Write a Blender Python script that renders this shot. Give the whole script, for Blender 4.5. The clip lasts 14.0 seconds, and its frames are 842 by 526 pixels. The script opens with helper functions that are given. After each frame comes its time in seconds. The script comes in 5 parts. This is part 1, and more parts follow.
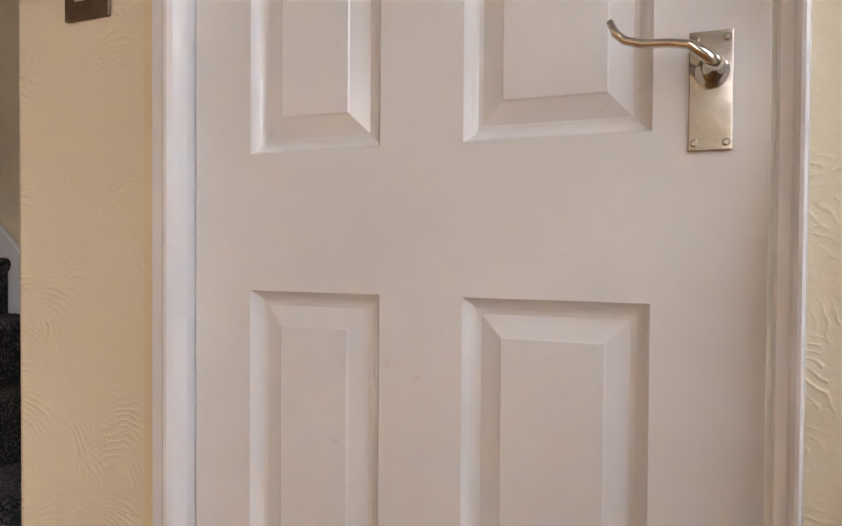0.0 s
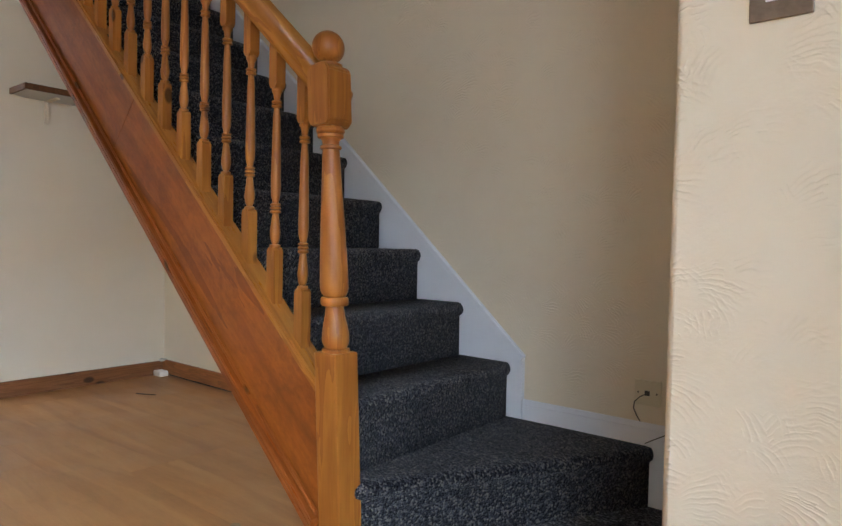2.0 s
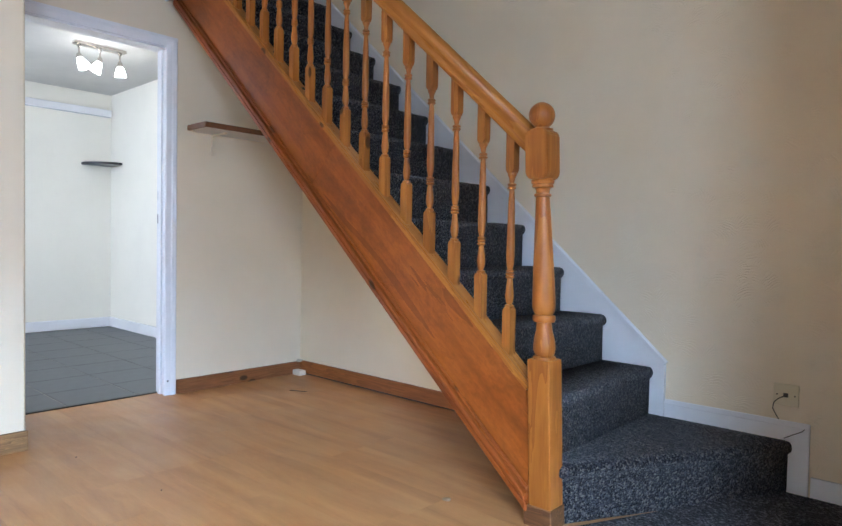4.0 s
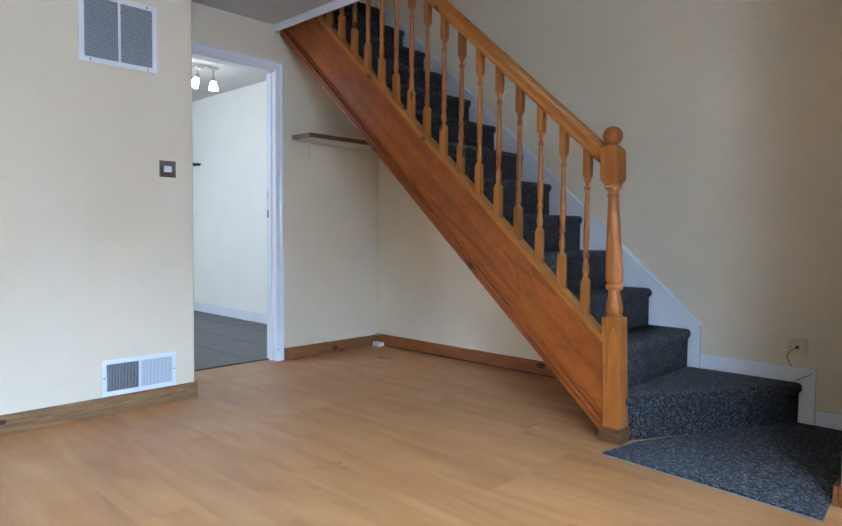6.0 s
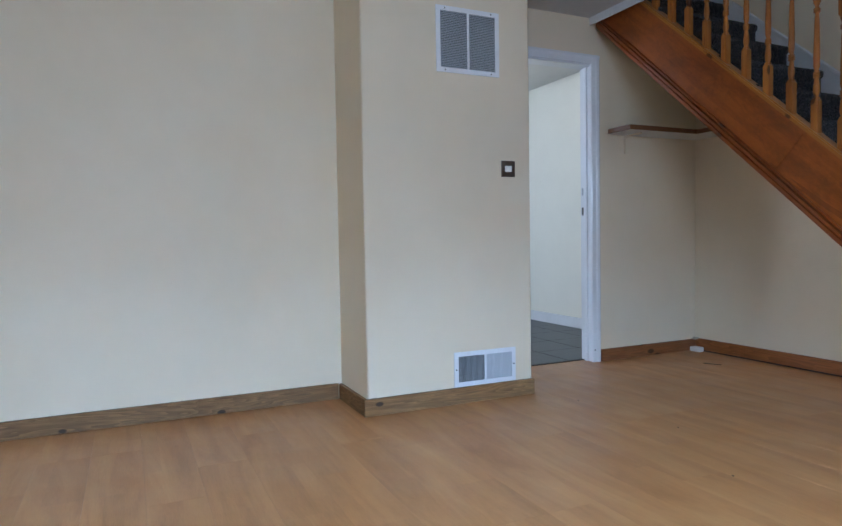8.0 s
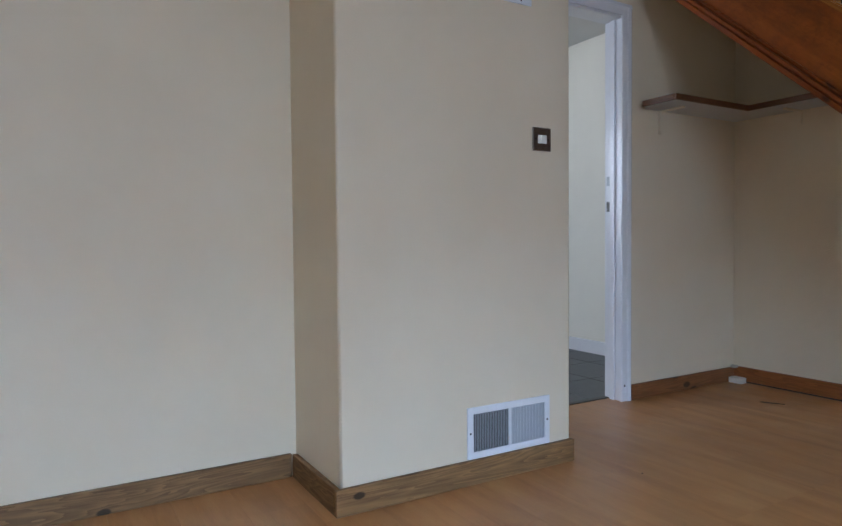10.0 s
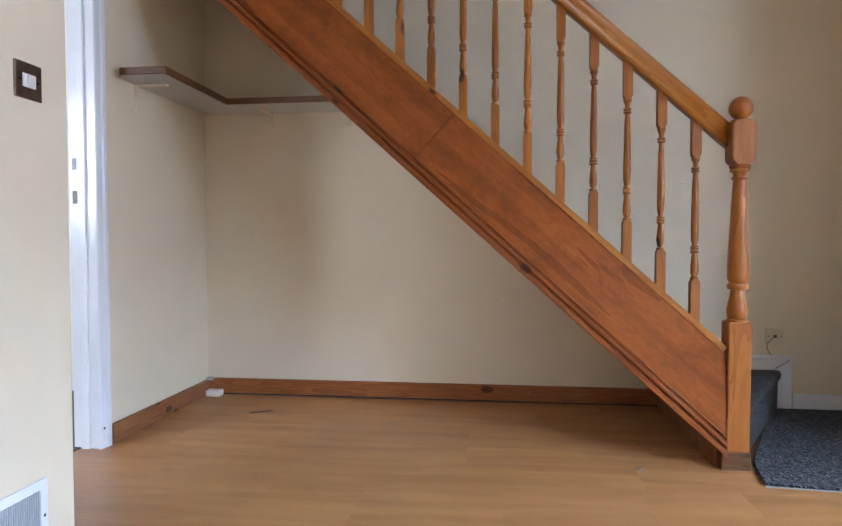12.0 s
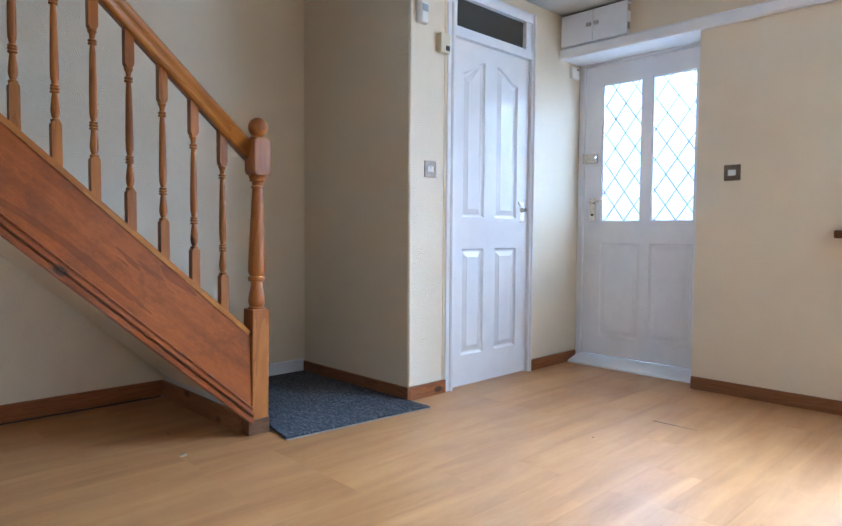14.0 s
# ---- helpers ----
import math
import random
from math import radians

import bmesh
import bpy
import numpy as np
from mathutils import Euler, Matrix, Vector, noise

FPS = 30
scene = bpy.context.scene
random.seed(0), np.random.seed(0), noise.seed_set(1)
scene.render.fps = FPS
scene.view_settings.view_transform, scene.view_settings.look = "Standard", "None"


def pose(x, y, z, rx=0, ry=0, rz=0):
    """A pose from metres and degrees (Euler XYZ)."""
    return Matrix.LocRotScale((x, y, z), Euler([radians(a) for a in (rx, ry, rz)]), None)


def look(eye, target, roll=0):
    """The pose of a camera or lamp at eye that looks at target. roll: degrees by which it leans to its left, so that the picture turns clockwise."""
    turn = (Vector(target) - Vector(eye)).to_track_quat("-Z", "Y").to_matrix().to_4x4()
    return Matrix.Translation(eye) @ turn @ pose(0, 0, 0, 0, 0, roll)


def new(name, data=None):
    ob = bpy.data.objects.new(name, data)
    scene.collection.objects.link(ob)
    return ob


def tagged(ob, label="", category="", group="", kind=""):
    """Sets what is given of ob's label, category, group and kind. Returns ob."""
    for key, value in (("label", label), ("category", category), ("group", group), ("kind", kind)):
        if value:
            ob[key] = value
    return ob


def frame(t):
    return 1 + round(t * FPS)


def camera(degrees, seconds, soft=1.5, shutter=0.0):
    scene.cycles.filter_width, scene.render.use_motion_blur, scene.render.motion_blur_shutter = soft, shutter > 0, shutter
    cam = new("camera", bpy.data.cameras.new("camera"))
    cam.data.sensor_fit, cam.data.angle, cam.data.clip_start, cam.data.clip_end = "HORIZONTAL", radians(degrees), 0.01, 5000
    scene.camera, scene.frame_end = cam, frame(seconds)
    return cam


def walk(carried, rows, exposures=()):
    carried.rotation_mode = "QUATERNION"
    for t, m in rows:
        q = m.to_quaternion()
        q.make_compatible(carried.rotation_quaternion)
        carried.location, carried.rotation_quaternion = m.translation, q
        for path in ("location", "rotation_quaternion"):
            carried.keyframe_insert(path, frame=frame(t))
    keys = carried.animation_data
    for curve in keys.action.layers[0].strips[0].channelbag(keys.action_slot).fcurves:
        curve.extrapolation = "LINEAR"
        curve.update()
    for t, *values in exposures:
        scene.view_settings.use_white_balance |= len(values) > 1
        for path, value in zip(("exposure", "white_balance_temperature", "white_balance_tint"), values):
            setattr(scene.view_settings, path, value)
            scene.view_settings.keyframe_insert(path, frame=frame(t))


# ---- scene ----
cam = camera(67.5, 14.0)
PATH = [
    (0, (4.332, -1.681, 0.86), (3.624, 0.189, 0.824), 0.4),
    (0.2, (4.221, -1.785, 0.862), (3.679, 0.14, 0.818), 1.4),
    (0.5, (4.106, -1.857, 0.846), (3.489, 0.046, 0.817), 1.2),
    (0.7, (4.04, -1.895, 0.842), (3.302, -0.037, 0.817), 1.0),
    (1, (3.947, -1.948, 0.858), (3.056, -0.158, 0.812), 1.3),
    (1.2, (3.899, -1.987, 0.869), (2.907, -0.251, 0.809), 1.3),
    (1.5, (3.826, -2.015, 0.86), (2.705, -0.36, 0.807), 1.3),
    (2, (3.725, -2.066, 0.847), (2.467, -0.512, 0.788), 1.2),
    (2.5, (3.58, -2.119, 0.848), (2.259, -0.618, 0.787), 1.2),
    (3, (3.511, -2.292, 0.878), (2.165, -0.814, 0.815), 1.1),
    (3.2, (3.522, -2.38, 0.897), (2.176, -0.902, 0.836), 1.1),
    (5.3, (3.767, -3.218, 0.942), (2.411, -1.75, 0.851), 0.6),
    (5.5, (3.792, -3.3, 0.931), (2.434, -1.835, 0.834), 0.5),
    (6, (3.796, -3.503, 0.923), (2.419, -2.056, 0.827), 0.5),
    (6.5, (3.718, -3.642, 0.924), (2.272, -2.264, 0.817), 0.3),
    (7, (3.622, -3.782, 0.938), (2.034, -2.571, 0.824), 0.1),
    (7.5, (3.56, -3.865, 0.895), (1.805, -2.909, 0.805), -0.8),
    (7.7, (3.52, -3.887, 0.887), (1.711, -3.039, 0.804), -1.1),
    (9.8, (2.443, -3.672, 0.852), (0.625, -2.84, 0.786), -0.6),
    (10, (2.334, -3.608, 0.864), (0.611, -2.595, 0.798), -0.5),
    (10.5, (2.138, -3.548, 0.892), (0.728, -2.132, 0.812), 0.2),
    (11, (1.936, -3.571, 0.885), (0.926, -1.847, 0.816), 0.0),
    (11.5, (1.781, -3.524, 0.851), (1.186, -1.615, 0.792), -0.2),
    (12, (1.632, -3.4, 0.858), (1.384, -1.416, 0.793), -0.1),
    (12.5, (1.523, -3.341, 0.813), (1.534, -1.341, 0.757), -0.2),
    (12.8, (1.395, -3.315, 0.826), (1.697, -1.339, 0.758), -0.1),
    (13, (1.317, -3.307, 0.834), (1.875, -1.388, 0.768), -0.1),
    (13.5, (1.214, -3.38, 0.897), (2.235, -1.663, 0.801), 0.2),
    (14, (1.098, -3.407, 0.902), (2.493, -1.978, 0.804), 0.4),
]
# the camera sets its own exposure and white balance as it turns
EXPOSURE = [
    (0.0, -0.5, 7200, 21), (0.8, -0.75, 6500, 16), (1.5, -0.4, 5900, 13), (2.2, 0.2, 5700, 12.5), (3.0, 0.6, 5400, 12),
    (5.5, 0.2, 4950, 9), (6.5, 0.05, 4850, 8), (7.5, -0.25, 4800, 8), (10.0, -0.7, 5100, 11), (10.7, -0.55, 5200, 13),
    (11.5, 0.1, 5250, 13), (12.3, 0.55, 5150, 12.5), (13.0, 0.72, 5150, 12), (14.0, 0.3, 4750, 9),
]
walk(cam, [(t, look(eye, target, roll)) for t, eye, target, roll in PATH], EXPOSURE)

# ---- world, sun, large lights ----
world = bpy.data.worlds.new("overcast_sky")
scene.world = world
world.use_nodes = True
wn = world.node_tree
sky = wn.nodes.new("ShaderNodeTexSky")
sky.sky_type, sky.sun_disc = "NISHITA", False
sky.sun_elevation, sky.sun_rotation = radians(38), radians(120)
sky.dust_density = 3.0
wn.nodes["Background"].inputs["Strength"].default_value = 0.14
wn.links.new(sky.outputs["Color"], wn.nodes["Background"].inputs["Color"])

sun = new("sun", bpy.data.lights.new("sun", "SUN"))
sun.data.energy, sun.data.angle, sun.data.color = 0.8, radians(12), (1.0, 0.96, 0.9)
sun.matrix_world = look((20, -12, 18), (0, 0, 0))


def window_light(name, eye, target, w, h, watts, colour):
    """The sky's light in a window opening."""
    data = bpy.data.lights.new(name, "AREA")
    data.shape, data.size, data.size_y, data.energy, data.color = "RECTANGLE", w, h, watts, colour
    ob = new(name, data)
    ob.matrix_world = look(eye, target)
    return ob


window_light("front_window_light", (4.94, -3.66, 1.47), (3.2, -3.66, 0.75), 1.76, 0.95, 53, (0.84, 0.93, 1.0))
# the open sky over the roofs across the road, seen through the front window
window_light("sky_over_roofs", (9.2, -4.2, 4.7), (4.8, -3.7, 2.9), 9.0, 3.6, 4300, (0.70, 0.86, 1.0))
# daylight for the kitchen from an unseen window, placed to suit the light
window_light("kitchen_window_light", (-1.8, -3.37, 1.5), (-1.5, -0.9, 1.0), 0.88, 0.92, 42, (1.0, 0.98, 0.94))
# added fill lamp, its window unseen, brightens the walls at the stair foot
window_light("landing_window_light", (-2.12, -0.75, 3.75), (3.3, -0.5, 1.3), 0.9, 0.9, 52, (0.98, 0.97, 0.96))
window_light("door_glass_light", (5.0, -1.47, 1.45), (3.0, -1.47, 1.45), 0.62, 0.92, 2.2, (0.90, 0.95, 1.0))


# ---- materials ----
def nodes_of(name, rough=0.6, metal=0.0):
    m = bpy.data.materials.new(name)
    m.use_nodes = True
    nt = m.node_tree
    b = nt.nodes["Principled BSDF"]
    b.inputs["Roughness"].default_value, b.inputs["Metallic"].default_value = rough, metal
    return m, nt, b


def add(nt, kind, **values):
    n = nt.nodes.new("ShaderNode" + kind)
    for key, v in values.items():
        n.inputs[key.replace("_", " ")].default_value = v
    return n


def coords(nt, scale=(1, 1, 1), rot=(0, 0, 0)):
    tc = nt.nodes.new("ShaderNodeTexCoord")
    mp = nt.nodes.new("ShaderNodeMapping")
    mp.inputs["Scale"].default_value = scale
    mp.inputs["Rotation"].default_value = rot
    nt.links.new(tc.outputs["Object"], mp.inputs["Vector"])
    return mp.outputs["Vector"]


def ramp(nt, fac, stops):
    r = nt.nodes.new("ShaderNodeValToRGB")
    while len(r.color_ramp.elements) < len(stops):
        r.color_ramp.elements.new(0.5)
    for e, (p, c) in zip(r.color_ramp.elements, stops):
        e.position, e.color = p, (*c, 1)
    nt.links.new(fac, r.inputs["Fac"])
    return r.outputs["Color"]


def maths(nt, op, a, b=None, clamp=False):
    n = nt.nodes.new("ShaderNodeMath")
    n.operation, n.use_clamp = op, clamp
    for i, v in enumerate((a, b)):
        if v is None:
            continue
        if isinstance(v, (int, float)):
            n.inputs[i].default_value = v
        else:
            nt.links.new(v, n.inputs[i])
    return n.outputs[0]


def mixed(nt, fac, a, b, how="MIX"):
    n = nt.nodes.new("ShaderNodeMix")
    n.data_type, n.blend_type = "RGBA", how
    for socket, v in ((n.inputs[0], fac), (n.inputs[6], a), (n.inputs[7], b)):
        if isinstance(v, (int, float)):
            socket.default_value = v
        elif isinstance(v, tuple):
            socket.default_value = (*v, 1)
        else:
            nt.links.new(v, socket)
    return n.outputs[2]


def bump(nt, b, height, strength=0.3, distance=0.002):
    n = nt.nodes.new("ShaderNodeBump")
    n.inputs["Strength"].default_value, n.inputs["Distance"].default_value = strength, distance
    nt.links.new(height, n.inputs["Height"])
    nt.links.new(n.outputs["Normal"], b.inputs["Normal"])


def noise_of(nt, vec, scale, detail=3.0, rough=0.5, distortion=0.0):
    n = add(nt, "TexNoise", Scale=scale, Detail=detail, Roughness=rough, Distortion=distortion)
    nt.links.new(vec, n.inputs["Vector"])
    return n.outputs["Fac"]


def brushed_wall(name, colour, dark, along, depth):
    """Painted wallpaper embossed with fans of brush strokes. along: the axis across the wall, 'X' or 'Y'."""
    m, nt, b = nodes_of(name, 0.55)
    vec = coords(nt)
    flat = nt.nodes.new("ShaderNodeSeparateXYZ")
    nt.links.new(vec, flat.inputs[0])
    join = nt.nodes.new("ShaderNodeCombineXYZ")
    nt.links.new(flat.outputs[0 if along == "X" else 1], join.inputs[0])
    nt.links.new(flat.outputs[2], join.inputs[1])
    heights = []
    for n, (size, shift) in enumerate(((8.5, 0.0), (9.5, 3.7), (15.0, 8.3))):
        at = nt.nodes.new("ShaderNodeVectorMath")
        at.operation = "ADD"
        nt.links.new(join.outputs[0], at.inputs[0])
        at.inputs[1].default_value = (shift, shift * 1.7, 0)
        cell = add(nt, "TexVoronoi", Scale=size, Randomness=0.9)
        cell.voronoi_dimensions = "2D"
        nt.links.new(at.outputs[0], cell.inputs["Vector"])
        away = nt.nodes.new("ShaderNodeVectorMath")
        away.operation = "SUBTRACT"
        nt.links.new(at.outputs[0], away.inputs[0])
        nt.links.new(cell.outputs["Position"], away.inputs[1])
        tint = nt.nodes.new("ShaderNodeSeparateColor")
        nt.links.new(cell.outputs["Color"], tint.inputs[0])
        turn = nt.nodes.new("ShaderNodeVectorRotate")
        turn.rotation_type = "Z_AXIS"
        nt.links.new(away.outputs[0], turn.inputs["Vector"])
        nt.links.new(maths(nt, "MULTIPLY", maths(nt, "SUBTRACT", tint.outputs[0], 0.5), 2.6), turn.inputs["Angle"])
        part_xyz = nt.nodes.new("ShaderNodeSeparateXYZ")
        nt.links.new(turn.outputs[0], part_xyz.inputs[0])
        x, y = part_xyz.outputs[0], part_xyz.outputs[1]
        # strokes fan out from a point below the cell and bend a little
        fan = maths(nt, "ARCTAN2", maths(nt, "ADD", y, maths(nt, "MULTIPLY", maths(nt, "MULTIPLY", x, x), 5.0)), maths(nt, "ADD", x, 0.13))
        wob = maths(nt, "MULTIPLY", noise_of(nt, join.outputs[0], 26.0, 2.0), 1.6)
        stripes = maths(nt, "SINE", maths(nt, "ADD", maths(nt, "MULTIPLY", fan, 78.0), maths(nt, "MULTIPLY", wob, 8.0)))
        stripes = maths(nt, "POWER", maths(nt, "MULTIPLY", maths(nt, "ADD", stripes, 1.0), 0.5), 3.0)
        fade = maths(nt, "SUBTRACT", 1.0, maths(nt, "MULTIPLY", cell.outputs["Distance"], 2.1), True)
        broken = maths(nt, "GREATER_THAN", noise_of(nt, join.outputs[0], 15.0 + 4 * n, 3.0), 0.45)
        some = maths(nt, "GREATER_THAN", tint.outputs[1], 0.42)
        heights.append(maths(nt, "MULTIPLY", maths(nt, "MULTIPLY", stripes, fade), maths(nt, "MULTIPLY", broken, some)))
    relief = maths(nt, "ADD", maths(nt, "ADD", heights[0], heights[1]), maths(nt, "MULTIPLY", heights[2], 0.6))
    grain = maths(nt, "MULTIPLY", noise_of(nt, vec, 180.0, 4.0, 0.6), 0.30)
    lumps = maths(nt, "MULTIPLY", noise_of(nt, vec, 42.0, 4.0, 0.6), 0.9)
    bump(nt, b, maths(nt, "ADD", maths(nt, "ADD", relief, grain), lumps), depth, 0.0019)
    patch = noise_of(nt, vec, 1.6, 4.0, 0.6)
    c = ramp(nt, patch, ((0.3, dark), (0.7, colour)))
    fine = noise_of(nt, vec, 60.0, 3.0)
    nt.links.new(mixed(nt, maths(nt, "MULTIPLY", fine, 0.10), c, dark), b.inputs["Base Color"])
    return m


def plain_paint(name, colour, rough=0.4, grain=0.0, dirt=0.06, mottle=0.92):
    m, nt, b = nodes_of(name, rough)
    vec = coords(nt)
    low = tuple(v * mottle for v in colour)
    c = ramp(nt, noise_of(nt, vec, 3.0, 5.0, 0.65), ((0.3, low), (0.6, colour)))
    spots = ramp(nt, noise_of(nt, vec, 45.0, 2.0), ((0.70, (1, 1, 1)), (0.78, tuple(1 - dirt * k for k in (1, 1.2, 1.5)))))
    nt.links.new(mixed(nt, 1.0, c, spots, "MULTIPLY"), b.inputs["Base Color"])
    if grain:
        streak = noise_of(nt, coords(nt, (140, 140, 5)), 1.0, 4.0, 0.6)
        bump(nt, b, maths(nt, "ADD", streak, maths(nt, "MULTIPLY", noise_of(nt, vec, 35.0), 0.5)), grain, 0.001)
    else:
        bump(nt, b, noise_of(nt, vec, 70.0, 3.0), 0.12, 0.001)
    nt.links.new(maths(nt, "ADD", maths(nt, "MULTIPLY", noise_of(nt, vec, 14.0, 4.0), 0.07), rough - 0.035), b.inputs["Roughness"])
    return m


def wood(name, light, dark, axis=2, rings=9.0, rough=0.32, knots=0.0, stretch=14.0, random_tone=0.15, gloss=0.35):
    """Grain that runs along the object's own axis."""
    m, nt, b = nodes_of(name, rough)
    scale = [stretch] * 3
    scale[axis] = 1.0
    info = nt.nodes.new("ShaderNodeObjectInfo")
    tc = nt.nodes.new("ShaderNodeTexCoord")
    off = nt.nodes.new("ShaderNodeVectorMath")
    off.operation = "ADD"
    nt.links.new(tc.outputs["Object"], off.inputs[0])
    shift = nt.nodes.new("ShaderNodeVectorMath")
    shift.operation = "SCALE"
    shift.inputs[0].default_value = (7.3, 5.1, 9.7)
    nt.links.new(info.outputs["Random"], shift.inputs["Scale"])
    nt.links.new(shift.outputs[0], off.inputs[1])
    mp = nt.nodes.new("ShaderNodeMapping")
    mp.inputs["Scale"].default_value = scale
    nt.links.new(off.outputs[0], mp.inputs["Vector"])
    big = noise_of(nt, mp.outputs[0], 1.1, 3.0, 0.55, 0.6)
    bands = maths(nt, "FRACT", maths(nt, "MULTIPLY", big, rings))
    fibre = [v * 9 for v in scale]
    mp2 = nt.nodes.new("ShaderNodeMapping")
    mp2.inputs["Scale"].default_value = fibre
    nt.links.new(off.outputs[0], mp2.inputs["Vector"])
    fine = noise_of(nt, mp2.outputs[0], 1.0, 4.0, 0.6)
    tone = maths(nt, "ADD", maths(nt, "MULTIPLY", bands, 0.5), maths(nt, "MULTIPLY", fine, 0.5))
    c = ramp(nt, tone, ((0.2, light), (0.5, tuple((p + q) / 2 for p, q in zip(light, dark))), (0.85, dark)))
    if knots:
        ks = [9.0] * 3
        ks[axis] = 5.0
        mp3 = nt.nodes.new("ShaderNodeMapping")
        mp3.inputs["Scale"].default_value = ks
        nt.links.new(off.outputs[0], mp3.inputs["Vector"])
        cell = add(nt, "TexVoronoi", Scale=1.0)
        nt.links.new(mp3.outputs[0], cell.inputs["Vector"])
        spot = ramp(nt, cell.outputs["Distance"], ((0.0, (1, 1, 1)), (knots, (1, 1, 1)), (knots * 1.45, (0, 0, 0))))
        c = mixed(nt, spot, c, tuple(v * 0.30 for v in dark))
    tonal = maths(nt, "ADD", maths(nt, "MULTIPLY", info.outputs["Random"], random_tone), 1.0 - random_tone * 0.5)
    hsv = nt.nodes.new("ShaderNodeHueSaturation")
    nt.links.new(c, hsv.inputs["Color"])
    nt.links.new(tonal, hsv.inputs["Value"])
    nt.links.new(hsv.outputs[0], b.inputs["Base Color"])
    nt.links.new(maths(nt, "ADD", maths(nt, "MULTIPLY", fine, 0.2), rough - 0.1), b.inputs["Roughness"])
    b.inputs["Specular IOR Level"].default_value = gloss
    bump(nt, b, fine, 0.12, 0.0006)
    return m


def mottled(m, amount, dark):
    """Blotchy stain over a wood, crosswise to its grain."""
    nt = m.node_tree
    b = nt.nodes["Principled BSDF"]
    source = b.inputs["Base Color"].links[0].from_socket
    spot = noise_of(nt, coords(nt, (5.0, 1.0, 9.0), (0, 0.6, 0)), 1.0, 6.0, 0.7, 0.5)
    fine = noise_of(nt, coords(nt, (30.0, 30.0, 55.0), (0, 0.5, 0)), 1.0, 4.0, 0.7)
    mask = ramp(nt, maths(nt, "ADD", maths(nt, "MULTIPLY", spot, 0.65), maths(nt, "MULTIPLY", fine, 0.35)), ((0.44, (0, 0, 0)), (0.62, (amount,) * 3)))
    nt.links.new(mixed(nt, mask, source, dark), b.inputs["Base Color"])
    return m


def carpet_mat(name, size, light):
    m, nt, b = nodes_of(name, 0.97)
    vec = coords(nt)
    tuft = add(nt, "TexVoronoi", Scale=size)
    nt.links.new(vec, tuft.inputs["Vector"])
    sep = nt.nodes.new("ShaderNodeSeparateColor")
    nt.links.new(tuft.outputs["Color"], sep.inputs[0])
    c = ramp(nt, sep.outputs[0], ((0.0, (0.005, 0.005, 0.007)), (0.48, (0.016, 0.016, 0.022)), (0.72, (0.050, 0.051, 0.062)), (0.94, light)))
    patch = ramp(nt, noise_of(nt, vec, 26.0, 4.0, 0.7), ((0.3, (0.62, 0.62, 0.66)), (0.7, (1.25, 1.22, 1.2))))
    nt.links.new(mixed(nt, 1.0, c, patch, "MULTIPLY"), b.inputs["Base Color"])
    b.inputs["Specular IOR Level"].default_value = 0.1
    b.inputs["Sheen Weight"].default_value = 0.12
    bump(nt, b, maths(nt, "ADD", maths(nt, "MULTIPLY", tuft.outputs["Distance"], 1.0), noise_of(nt, vec, 90.0, 3.0)), 0.9, 0.006)
    return m


